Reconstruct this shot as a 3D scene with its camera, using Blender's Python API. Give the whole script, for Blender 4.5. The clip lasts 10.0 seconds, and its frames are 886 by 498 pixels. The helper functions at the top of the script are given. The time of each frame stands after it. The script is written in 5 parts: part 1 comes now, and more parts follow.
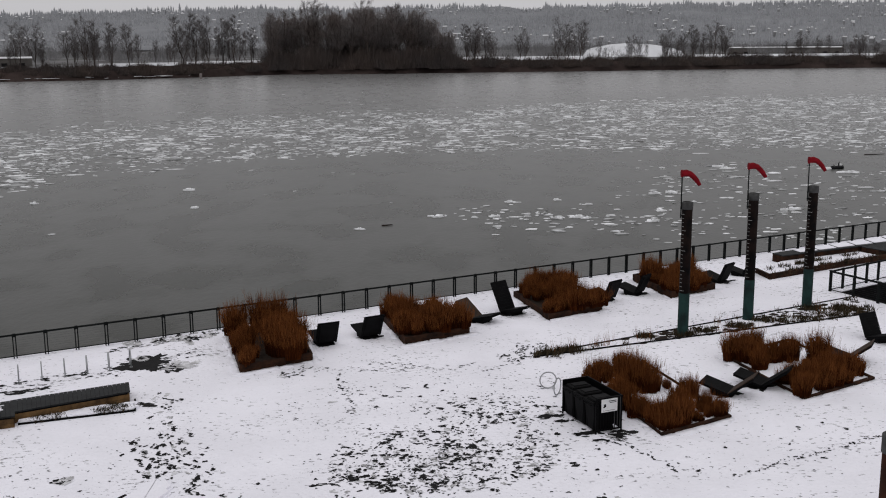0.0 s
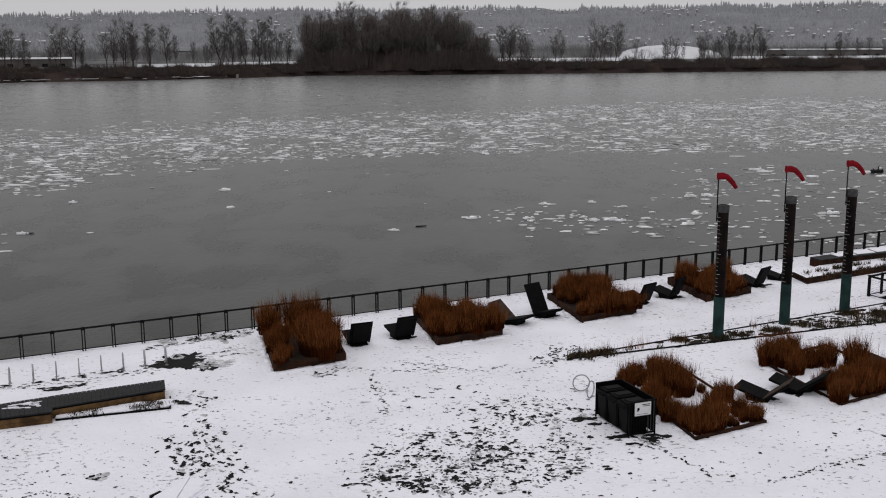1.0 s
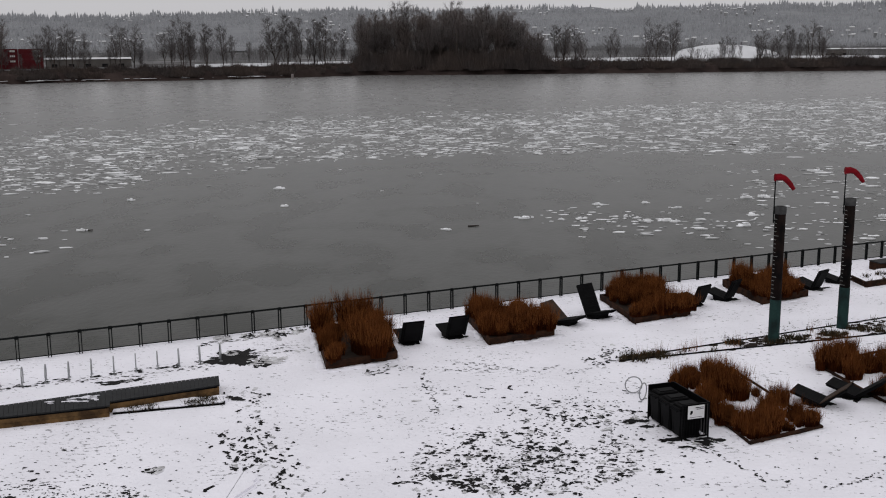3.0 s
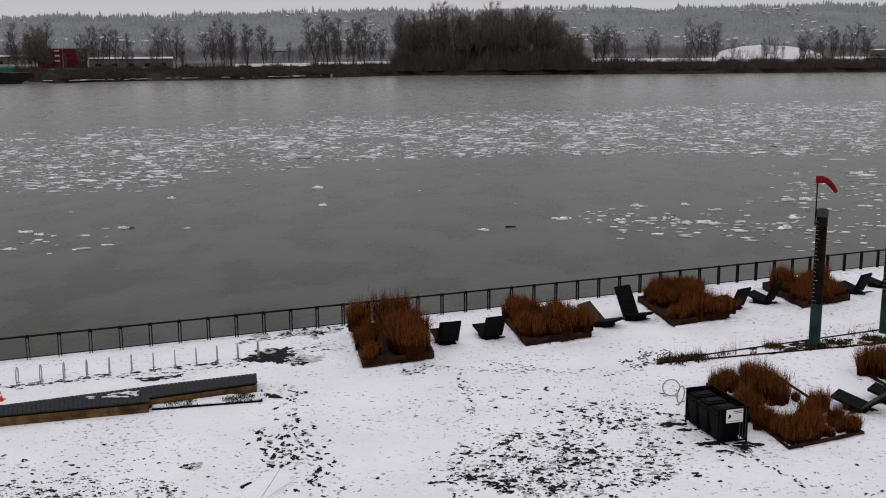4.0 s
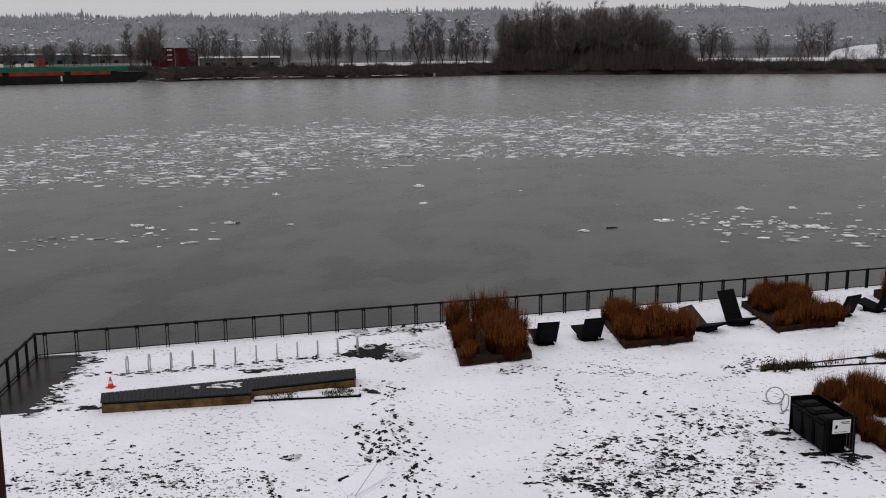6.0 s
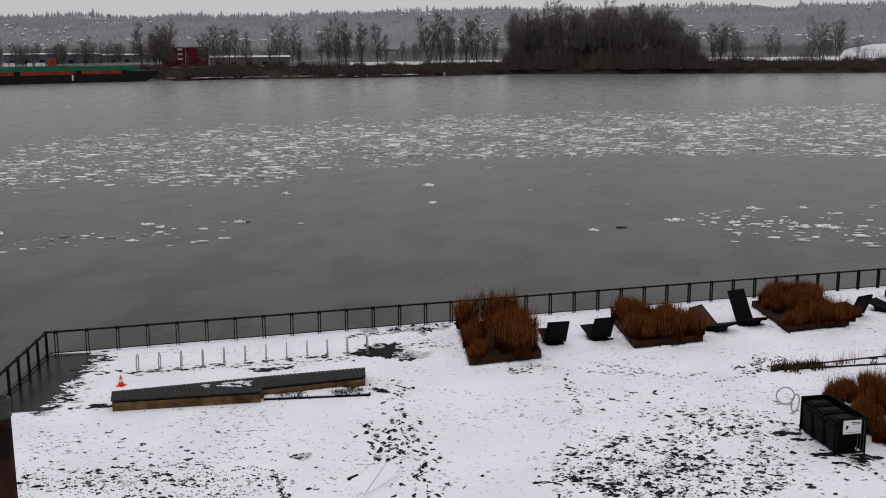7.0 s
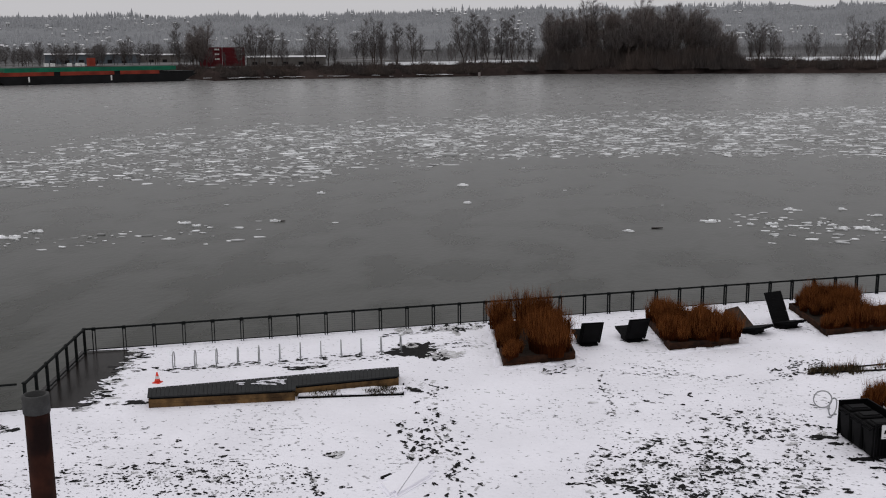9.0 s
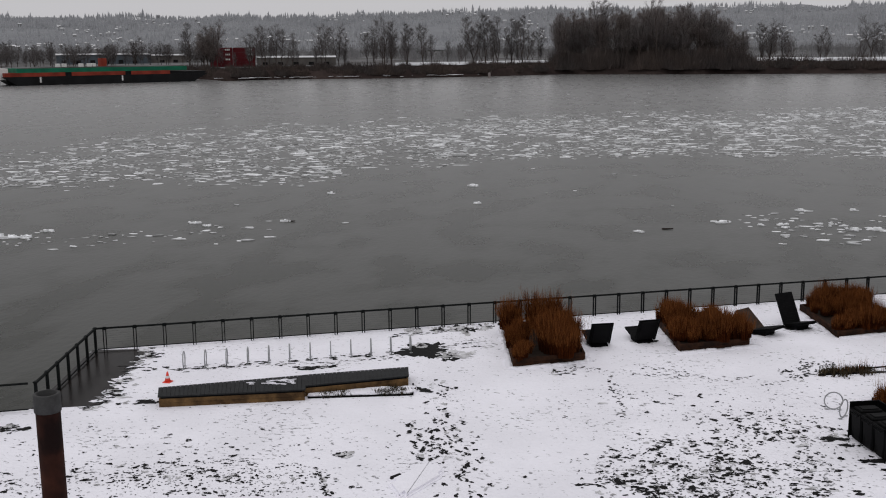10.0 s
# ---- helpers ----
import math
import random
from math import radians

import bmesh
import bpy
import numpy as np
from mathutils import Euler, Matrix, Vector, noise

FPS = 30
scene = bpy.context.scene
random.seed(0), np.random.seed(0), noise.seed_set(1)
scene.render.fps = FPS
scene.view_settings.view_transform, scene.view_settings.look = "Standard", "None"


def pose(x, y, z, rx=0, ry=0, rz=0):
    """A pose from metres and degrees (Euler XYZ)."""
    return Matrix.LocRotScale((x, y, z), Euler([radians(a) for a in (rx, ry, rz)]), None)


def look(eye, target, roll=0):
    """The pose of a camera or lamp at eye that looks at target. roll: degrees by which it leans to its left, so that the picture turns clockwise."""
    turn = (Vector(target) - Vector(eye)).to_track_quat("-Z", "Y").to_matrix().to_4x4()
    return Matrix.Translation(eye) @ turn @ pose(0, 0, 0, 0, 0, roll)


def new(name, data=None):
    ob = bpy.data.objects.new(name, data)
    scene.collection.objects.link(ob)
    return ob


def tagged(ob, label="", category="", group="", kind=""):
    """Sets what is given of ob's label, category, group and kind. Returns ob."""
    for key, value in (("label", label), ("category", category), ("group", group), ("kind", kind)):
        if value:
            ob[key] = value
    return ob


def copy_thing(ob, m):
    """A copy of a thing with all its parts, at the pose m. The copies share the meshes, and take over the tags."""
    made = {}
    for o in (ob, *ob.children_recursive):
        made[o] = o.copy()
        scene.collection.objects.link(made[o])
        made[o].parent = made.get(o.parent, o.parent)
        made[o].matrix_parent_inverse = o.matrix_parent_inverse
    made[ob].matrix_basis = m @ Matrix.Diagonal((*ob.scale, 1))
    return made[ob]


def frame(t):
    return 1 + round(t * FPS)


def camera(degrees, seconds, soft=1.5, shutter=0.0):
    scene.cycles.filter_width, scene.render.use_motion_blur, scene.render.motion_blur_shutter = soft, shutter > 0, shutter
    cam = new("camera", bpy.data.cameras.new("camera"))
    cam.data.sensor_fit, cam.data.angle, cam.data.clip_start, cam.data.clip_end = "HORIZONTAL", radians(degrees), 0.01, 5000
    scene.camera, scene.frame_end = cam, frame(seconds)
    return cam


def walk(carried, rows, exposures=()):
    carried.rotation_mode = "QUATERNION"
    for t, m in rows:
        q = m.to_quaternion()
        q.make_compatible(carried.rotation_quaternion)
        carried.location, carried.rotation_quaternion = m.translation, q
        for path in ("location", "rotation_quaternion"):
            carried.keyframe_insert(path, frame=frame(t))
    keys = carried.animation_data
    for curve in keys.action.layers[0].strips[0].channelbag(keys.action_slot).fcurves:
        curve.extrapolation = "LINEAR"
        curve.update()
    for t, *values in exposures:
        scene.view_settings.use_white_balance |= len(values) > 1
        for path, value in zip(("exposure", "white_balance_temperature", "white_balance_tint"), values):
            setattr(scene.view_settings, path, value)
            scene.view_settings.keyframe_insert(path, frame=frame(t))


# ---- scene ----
cam = camera(45.92, 10.0, soft=1.05)
PATH = [
    (0.0, pose(-0.0000, -0.0000, 12.7, 78.925, 0.401, 0.000)),
    (0.5, pose(-0.0004, -0.0012, 12.7, 78.946, 0.324, 0.221)),
    (1.0, pose(-0.0031, -0.0107, 12.7, 79.010, 0.300, 1.899)),
    (1.5, pose(-0.0063, -0.0216, 12.7, 79.041, 0.318, 3.817)),
    (2.0, pose(-0.0073, -0.0249, 12.7, 79.024, 0.398, 4.408)),
    (2.5, pose(-0.0073, -0.0249, 12.7, 79.005, 0.406, 4.405)),
    (2.7, pose(-0.0073, -0.0251, 12.7, 79.005, 0.405, 4.440)),
    (3.8, pose(-0.0107, -0.0367, 12.7, 79.033, 0.305, 6.483)),
    (4.0, pose(-0.0113, -0.0389, 12.7, 79.035, 0.297, 6.883)),
    (4.5, pose(-0.0147, -0.0505, 12.7, 79.070, 0.273, 8.924)),
    (5.0, pose(-0.0171, -0.0585, 12.7, 79.073, 0.269, 10.352)),
    (5.5, pose(-0.0191, -0.0657, 12.7, 79.065, 0.295, 11.611)),
    (5.7, pose(-0.0199, -0.0684, 12.7, 79.055, 0.298, 12.100)),
    (6.8, pose(-0.0209, -0.0718, 12.7, 79.005, 0.317, 12.700)),
    (7.0, pose(-0.0213, -0.0732, 12.7, 78.994, 0.320, 12.945)),
    (7.5, pose(-0.0225, -0.0771, 12.7, 78.989, 0.285, 13.641)),
    (8.0, pose(-0.0236, -0.0809, 12.7, 78.999, 0.313, 14.305)),
    (8.5, pose(-0.0241, -0.0828, 12.7, 79.003, 0.327, 14.648)),
    (9.0, pose(-0.0245, -0.0839, 12.7, 79.002, 0.358, 14.834)),
    (9.5, pose(-0.0251, -0.0862, 12.7, 79.020, 0.343, 15.248)),
    (10.0, pose(-0.0254, -0.0870, 12.7, 79.022, 0.361, 15.381)),
]
walk(cam, PATH)

# overcast winter light
w = bpy.data.worlds.new("sky")
scene.world = w
w.use_nodes = True
wn, wl = w.node_tree.nodes, w.node_tree.links
sky = wn.new("ShaderNodeTexSky")
sky.sky_type, sky.sun_disc = "NISHITA", False
sky.sun_elevation, sky.sun_rotation = radians(50), radians(200)
sky.air_density, sky.dust_density, sky.ozone_density = 1.0, 4.0, 1.0
grey = wn.new("ShaderNodeHueSaturation")
grey.inputs["Saturation"].default_value = 0.1
wl.new(sky.outputs[0], grey.inputs["Color"])
# an unbroken cloud layer, brighter overhead than at the horizon
coord = wn.new("ShaderNodeTexCoord")
split = wn.new("ShaderNodeSeparateXYZ")
wl.new(coord.outputs["Generated"], split.inputs[0])
rise = wn.new("ShaderNodeMapRange")
rise.inputs["From Min"].default_value = 0.3
rise.inputs["To Min"].default_value, rise.inputs["To Max"].default_value = 5.15, 7.6
wl.new(split.outputs["Z"], rise.inputs["Value"])
tint = wn.new("ShaderNodeMix")
tint.data_type, tint.blend_type = "RGBA", "MULTIPLY"
tint.inputs["Factor"].default_value = 1.0
tint.inputs["B"].default_value = (1.01, 0.995, 1.03, 1)
wl.new(rise.outputs["Result"], tint.inputs["A"])
cover = wn.new("ShaderNodeMix")
cover.data_type = "RGBA"
cover.inputs["Factor"].default_value = 0.92
wl.new(grey.outputs[0], cover.inputs["A"])
wl.new(tint.outputs["Result"], cover.inputs["B"])
wl.new(cover.outputs["Result"], wn["Background"].inputs["Color"])
wn["Background"].inputs["Strength"].default_value = 0.105
sun = new("sun", bpy.data.lights.new("sun", "SUN"))
sun.data.energy, sun.data.angle, sun.data.color = 0.3, radians(60), (1.0, 0.985, 0.97)
sun.matrix_world = look((-30, -80, 120), (0, 0, 0))
scene.view_settings.exposure = 0.06

# ---- materials ----


def mat(name, color, rough=0.8, metal=0.0, scale=4.0, vary=0.25, fine=40.0, bump=0.2, dist=0.02, color2=None, coat=0.0, island=0.0, spec=0.5):
    """A surface with large stains, fine grain and relief, at real size."""
    m = bpy.data.materials.new(name)
    m.use_nodes = True
    n, l = m.node_tree.nodes, m.node_tree.links
    b = n["Principled BSDF"]
    geo = n.new("ShaderNodeNewGeometry")
    big, small = n.new("ShaderNodeTexNoise"), n.new("ShaderNodeTexNoise")
    for q, s in ((big, scale), (small, fine)):
        q.inputs["Scale"].default_value, q.inputs["Detail"].default_value = s, 5
        l.new(geo.outputs["Position"], q.inputs["Vector"])
    mix = n.new("ShaderNodeMix")
    mix.data_type = "RGBA"
    c2 = color2 or tuple(c * (1 - vary) for c in color)
    mix.inputs["A"].default_value, mix.inputs["B"].default_value = (*color, 1), (*c2, 1)
    ramp = n.new("ShaderNodeMapRange")
    ramp.inputs["From Min"].default_value, ramp.inputs["From Max"].default_value = 0.38, 0.62
    l.new(big.outputs["Fac"], ramp.inputs["Value"])
    l.new(ramp.outputs["Result"], mix.inputs["Factor"])
    hsv = n.new("ShaderNodeHueSaturation")
    val = n.new("ShaderNodeMapRange")
    val.inputs["To Min"].default_value, val.inputs["To Max"].default_value = 1 - vary * 0.7, 1 + vary * 0.7
    l.new(small.outputs["Fac"], val.inputs["Value"])
    l.new(mix.outputs["Result"], hsv.inputs["Color"])
    last = val.outputs["Result"]
    if island:
        rnd = n.new("ShaderNodeMapRange")
        rnd.inputs["To Min"].default_value, rnd.inputs["To Max"].default_value = 1 - island, 1 + island
        l.new(geo.outputs["Random Per Island"], rnd.inputs["Value"])
        mul = n.new("ShaderNodeMath")
        mul.operation = "MULTIPLY"
        l.new(last, mul.inputs[0]), l.new(rnd.outputs["Result"], mul.inputs[1])
        last = mul.outputs[0]
    l.new(last, hsv.inputs["Value"])
    l.new(hsv.outputs["Color"], b.inputs["Base Color"])
    b.inputs["Roughness"].default_value, b.inputs["Metallic"].default_value = rough, metal
    b.inputs["Coat Weight"].default_value = coat
    b.inputs["Specular IOR Level"].default_value = spec
    if bump:
        bp = n.new("ShaderNodeBump")
        bp.inputs["Strength"].default_value, bp.inputs["Distance"].default_value = bump, dist
        l.new(small.outputs["Fac"], bp.inputs["Height"])
        l.new(bp.outputs["Normal"], b.inputs["Normal"])
    return m


SNOW = mat("snow", (0.875, 0.868, 0.925), 0.75, scale=0.35, vary=0.06, fine=7, bump=0.55, dist=0.07, spec=0.25)


def flecked(m, cut, depth):
    """Thin spots and crumbs of dirt breaking through the snow, in drifting patches."""
    n, l = m.node_tree.nodes, m.node_tree.links
    b = n["Principled BSDF"]
    geo = n.new("ShaderNodeNewGeometry")
    turn = n.new("ShaderNodeMapping")
    turn.inputs["Rotation"].default_value = (0, 0, radians(-25))
    turn.inputs["Scale"].default_value = (0.6, 1.0, 1.0)
    l.new(geo.outputs["Position"], turn.inputs["Vector"])
    grains = []
    for s, d in ((6.5, 6), (0.45, 3)):
        q = n.new("ShaderNodeTexNoise")
        q.inputs["Scale"].default_value, q.inputs["Detail"].default_value, q.inputs["Roughness"].default_value = s, d, 0.62
        l.new(turn.outputs[0], q.inputs["Vector"])
        grains.append(q)
    add = n.new("ShaderNodeMath")
    add.operation = "MULTIPLY_ADD"
    add.inputs[1].default_value = 0.34
    l.new(grains[1].outputs["Fac"], add.inputs[0])
    l.new(grains[0].outputs["Fac"], add.inputs[2])
    cutoff = n.new("ShaderNodeMapRange")
    cutoff.inputs["From Min"].default_value, cutoff.inputs["From Max"].default_value = cut, cut + 0.06
    cutoff.inputs["To Max"].default_value = depth
    l.new(add.outputs[0], cutoff.inputs["Value"])
    mix = n.new("ShaderNodeMix")
    mix.data_type = "RGBA"
    mix.inputs["B"].default_value = (0.10, 0.10, 0.105, 1)
    l.new(b.inputs["Base Color"].links[0].from_socket, mix.inputs["A"])
    l.new(cutoff.outputs["Result"], mix.inputs["Factor"])
    l.new(mix.outputs["Result"], b.inputs["Base Color"])


GROUNDSNOW = mat("trodden_snow", (0.875, 0.868, 0.925), 0.75, scale=0.35, vary=0.07, fine=6, bump=0.6, dist=0.08, spec=0.25)
flecked(GROUNDSNOW, 0.775, 0.8)
BARE = mat("wet_pavement_and_shade", (0.012, 0.0115, 0.012), 0.7, scale=1.5, vary=0.5, fine=25, bump=0.3, spec=0.08)
SLUSH = mat("slush", (0.30, 0.295, 0.30), 0.6, scale=3, vary=0.5, fine=18, bump=0.3, color2=(0.66, 0.66, 0.68), spec=0.2)
DECK = mat("wet_deck", (0.014, 0.0115, 0.0105), 0.24, scale=1.0, vary=0.4, fine=10, bump=0.15, spec=0.045)
CONCRETE = mat("concrete", (0.3, 0.29, 0.28), 0.85, scale=1.2, vary=0.3)
RAIL = mat("dark_painted_steel", (0.007, 0.0085, 0.0085), 0.7, 0.0, scale=3, vary=0.3, spec=0.08)
CABLE = mat("steel_cable", (0.03, 0.03, 0.032), 0.5, 0.0, vary=0.1)
RUST = mat("weathered_timber", (0.040, 0.018, 0.010), 0.9, scale=2.5, vary=0.45, fine=14, color2=(0.014, 0.008, 0.006), spec=0.08)
SOIL = mat("dark_soil", (0.025, 0.018, 0.014), 0.95, scale=5, vary=0.4, spec=0.12)
# blades set darker and plumes brighter, painting shaded bases and lit tops
STRAW = mat("dry_grass", (0.062, 0.0165, 0.0046), 0.95, scale=1.4, vary=0.4, fine=8, bump=0, color2=(0.026, 0.0072, 0.0028), island=0.55, spec=0.02)
PLUME = mat("grass_plume", (0.175, 0.062, 0.0185), 0.95, scale=2, vary=0.3, fine=9, bump=0, island=0.4, spec=0.03)
HERB = mat("frosted_herb", (0.034, 0.028, 0.017), 0.95, scale=2, vary=0.5, bump=0, color2=(0.06, 0.045, 0.028), island=0.4, spec=0.05)
SLAT = mat("dark_stained_slat", (0.0045, 0.0045, 0.005), 0.75, scale=3, vary=0.4, fine=30, spec=0.07)
SLATB = mat("brown_stained_slat", (0.05, 0.033, 0.024), 0.75, scale=3, vary=0.4, fine=30, spec=0.12)
BENCHTOP = mat("charcoal_bench_slat", (0.020, 0.021, 0.022), 0.65, scale=4, vary=0.3, fine=30, spec=0.12)
OCHRE = mat("ochre_timber", (0.145, 0.085, 0.036), 0.85, scale=1.8, vary=0.5, fine=16, color2=(0.045, 0.026, 0.013), spec=0.1)
PILE = mat("rusted_pile_steel", (0.042, 0.014, 0.0085), 0.85, 0.0, scale=1.3, vary=0.5, fine=12, color2=(0.009, 0.004, 0.0035), spec=0.1)
PILED = mat("tarred_pile_steel", (0.014, 0.0085, 0.007), 0.8, 0.0, scale=2.2, vary=0.5, fine=12, color2=(0.0045, 0.004, 0.004), spec=0.06)
GREEN = mat("green_pile_paint", (0.012, 0.034, 0.031), 0.7, scale=1.8, vary=0.5, fine=10, color2=(0.006, 0.014, 0.014), spec=0.12)
GALV = mat("galvanised_band", (0.055, 0.055, 0.055), 0.7, 0.0, scale=4, vary=0.4, spec=0.15)
TICK = mat("white_mark", (0.7, 0.7, 0.68), 0.6, vary=0.15)
RED = mat("red_sock_cloth", (0.19, 0.006, 0.012), 0.8, scale=4, vary=0.35, fine=20, spec=0.08)
BLACKP = mat("black_plastic", (0.0025, 0.0025, 0.0028), 0.55, scale=5, vary=0.3, fine=30, spec=0.06)
SIGNW = mat("white_sign", (0.62, 0.62, 0.62), 0.5, scale=3, vary=0.1)
ORANGE = mat("orange_plastic", (0.75, 0.05, 0.025), 0.55, scale=5, vary=0.12)
STEEL = mat("brushed_steel", (0.36, 0.37, 0.38), 0.4, 0.7, scale=6, vary=0.2)
# both barks set paler than the trees' own, haze put into the colour
BARK = mat("hazed_bare_bark", (0.155, 0.145, 0.144), 0.95, scale=0.1, vary=0.3, fine=0.8, bump=0, island=0.3, spec=0.0)
BARKD = mat("hazed_dense_bark", (0.185, 0.17, 0.168), 0.95, scale=0.06, vary=0.3, fine=0.5, bump=0, island=0.3, color2=(0.16, 0.135, 0.126), spec=0.0)
# haze painted into the colour; conifers lifted further to cancel their shaded sides
HILLW = mat("haze_tinted_conifer", (0.30, 0.307, 0.32), 0.95, scale=0.004, vary=0.05, fine=0.02, bump=0, island=0.05, color2=(0.335, 0.342, 0.355), spec=0.0)
# hillside and house walls paled too, with haze in the base colour
HILLG = mat("haze_tinted_hillside", (0.205, 0.21, 0.22), 0.95, scale=0.012, vary=0.1, fine=0.06, bump=0, color2=(0.235, 0.241, 0.25), spec=0.0)
HOUSEW = mat("haze_tinted_house_wall", (0.30, 0.303, 0.31), 0.9, scale=0.05, vary=0.2, bump=0, island=0.25)
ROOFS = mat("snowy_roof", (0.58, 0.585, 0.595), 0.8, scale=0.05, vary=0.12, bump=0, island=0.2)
BANK = mat("brushy_bank", (0.024, 0.018, 0.017), 0.95, scale=0.05, vary=0.5, fine=0.5, bump=0.3, dist=0.4, color2=(0.045, 0.034, 0.031), spec=0.0)
FLAT = mat("brown_flat", (0.07, 0.066, 0.064), 0.9, scale=0.02, vary=0.4, fine=0.15, bump=0, color2=(0.16, 0.16, 0.162), spec=0.1)
# snow greyed down, haze put into its colour
FARSNOW = mat("far_snow", (0.62, 0.63, 0.65), 0.8, scale=0.05, vary=0.15, bump=0)
REDBOX = mat("red_container_paint", (0.10, 0.011, 0.015), 0.7, scale=0.3, vary=0.25, bump=0, spec=0.15)
BLUEBOX = mat("grey_blue_cladding", (0.07, 0.088, 0.105), 0.7, scale=0.2, vary=0.25, bump=0)
TANWALL = mat("tan_shed_wall", (0.11, 0.10, 0.092), 0.8, scale=0.2, vary=0.25, bump=0)
HULL = mat("black_hull", (0.012, 0.012, 0.013), 0.6, scale=0.2, vary=0.4, bump=0, spec=0.12)
HULLR = mat("red_lead_hull", (0.27, 0.045, 0.028), 0.7, scale=0.15, vary=0.4, bump=0, spec=0.12)
HULLG = mat("green_coaming", (0.014, 0.16, 0.09), 0.6, scale=0.2, vary=0.3, bump=0, spec=0.12)
ICE = mat("river_ice", (0.78, 0.79, 0.80), 0.7, scale=0.6, vary=0.22, fine=4, bump=0.4, dist=0.08, island=0.28)
BRUSHD = mat("dark_brush", (0.060, 0.052, 0.050), 0.95, scale=0.05, vary=0.35, fine=0.5, bump=0, island=0.35, color2=(0.076, 0.060, 0.053), spec=0.0)
MARK = mat("faded_mark", (0.34, 0.34, 0.33), 0.7, vary=0.3, spec=0.2)
# haze painted into the grey of the middle-distance woods
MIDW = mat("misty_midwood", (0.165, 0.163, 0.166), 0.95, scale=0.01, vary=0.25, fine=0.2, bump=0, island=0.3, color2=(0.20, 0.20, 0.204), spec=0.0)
ICEG = mat("thin_grey_ice", (0.40, 0.405, 0.405), 0.6, scale=0.4, vary=0.3, fine=3, bump=0.2, dist=0.05, island=0.3)

WATER = bpy.data.materials.new("river_water")
WATER.use_nodes = True
n, l = WATER.node_tree.nodes, WATER.node_tree.links
b = n["Principled BSDF"]
b.inputs["Roughness"].default_value, b.inputs["IOR"].default_value = 0.1, 1.33
geo = n.new("ShaderNodeNewGeometry")
stretch = n.new("ShaderNodeMapping")
stretch.inputs["Rotation"].default_value = (0, 0, radians(-12))
stretch.inputs["Scale"].default_value = (1.0, 0.55, 1.0)
l.new(geo.outputs["Position"], stretch.inputs["Vector"])
heights = []
for s, d in ((0.22, 6), (2.3, 5)):
    q = n.new("ShaderNodeTexNoise")
    q.inputs["Scale"].default_value, q.inputs["Detail"].default_value = s, d
    l.new(stretch.outputs[0], q.inputs["Vector"])
    heights.append(q)
rr = n.new("ShaderNodeMapRange")
rr.inputs["From Min"].default_value, rr.inputs["From Max"].default_value = 0.35, 0.65
rr.inputs["To Min"].default_value, rr.inputs["To Max"].default_value = 0.26, 0.31
l.new(heights[0].outputs["Fac"], rr.inputs["Value"])
gleam = n.new("ShaderNodeMapRange")
gleam.inputs["From Min"].default_value, gleam.inputs["From Max"].default_value = 0.42, 0.58
gleam.inputs["To Min"].default_value, gleam.inputs["To Max"].default_value = 0.17, 0.36
l.new(heights[0].outputs["Fac"], gleam.inputs["Value"])
l.new(gleam.outputs["Result"], b.inputs["Specular IOR Level"])
l.new(rr.outputs["Result"], b.inputs["Roughness"])
# base colour ramped paler with distance, standing in for sky reflected off far water
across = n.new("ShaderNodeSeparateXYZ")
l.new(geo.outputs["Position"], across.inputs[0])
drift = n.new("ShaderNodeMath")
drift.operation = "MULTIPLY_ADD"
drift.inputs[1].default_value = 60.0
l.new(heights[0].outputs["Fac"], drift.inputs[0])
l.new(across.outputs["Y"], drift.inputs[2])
far_pale = n.new("ShaderNodeMapRange")
far_pale.inputs["From Min"].default_value, far_pale.inputs["From Max"].default_value = 80.0, 420.0
l.new(drift.outputs[0], far_pale.inputs["Value"])
pale_mix = n.new("ShaderNodeMix")
pale_mix.data_type = "RGBA"
pale_mix.inputs["A"].default_value, pale_mix.inputs["B"].default_value = (0.012, 0.0135, 0.0075, 1), (0.155, 0.154, 0.152, 1)
l.new(far_pale.outputs["Result"], pale_mix.inputs["Factor"])
l.new(pale_mix.outputs["Result"], b.inputs["Base Color"])
bp = n.new("ShaderNodeBump")
bp.inputs["Strength"].default_value, bp.inputs["Distance"].default_value = 0.6, 0.03
l.new(heights[1].outputs["Fac"], bp.inputs["Height"])
l.new(bp.outputs["Normal"], b.inputs["Normal"])

# ---- mesh helpers ----


def part(name, bm, material, parent=None, label="", smooth=False):
    me = bpy.data.meshes.new(name)
    bm.to_mesh(me)
    bm.free()
    me.materials.append(material)
    if smooth:
        me.shade_smooth()
    ob = new(name, me)
    ob.parent = parent
    return tagged(ob, label) if label else ob


def thing(name, m, label, category, group="", kind=""):
    ob = new(name)
    ob.matrix_basis = m
    return tagged(ob, label, category, group, kind)


def mesh_thing(name, bm, material, label, category, group="", kind="", smooth=False):
    return tagged(part(name, bm, material, None, label, smooth), label, category, group, kind)


def box(bm, x0, y0, z0, x1, y1, z1, m=None, bevel=0.0):
    r = bmesh.ops.create_cube(bm, size=1)
    vs = r["verts"]
    mm = Matrix.Translation(((x0 + x1) / 2, (y0 + y1) / 2, (z0 + z1) / 2)) @ Matrix.Diagonal((x1 - x0, y1 - y0, z1 - z0, 1))
    bmesh.ops.transform(bm, matrix=(m @ mm if m else mm), verts=vs)
    if bevel:
        es = list({e for v in vs for e in v.link_edges})
        bmesh.ops.bevel(bm, geom=es, offset=bevel, segments=1, affect="EDGES")
    return bm


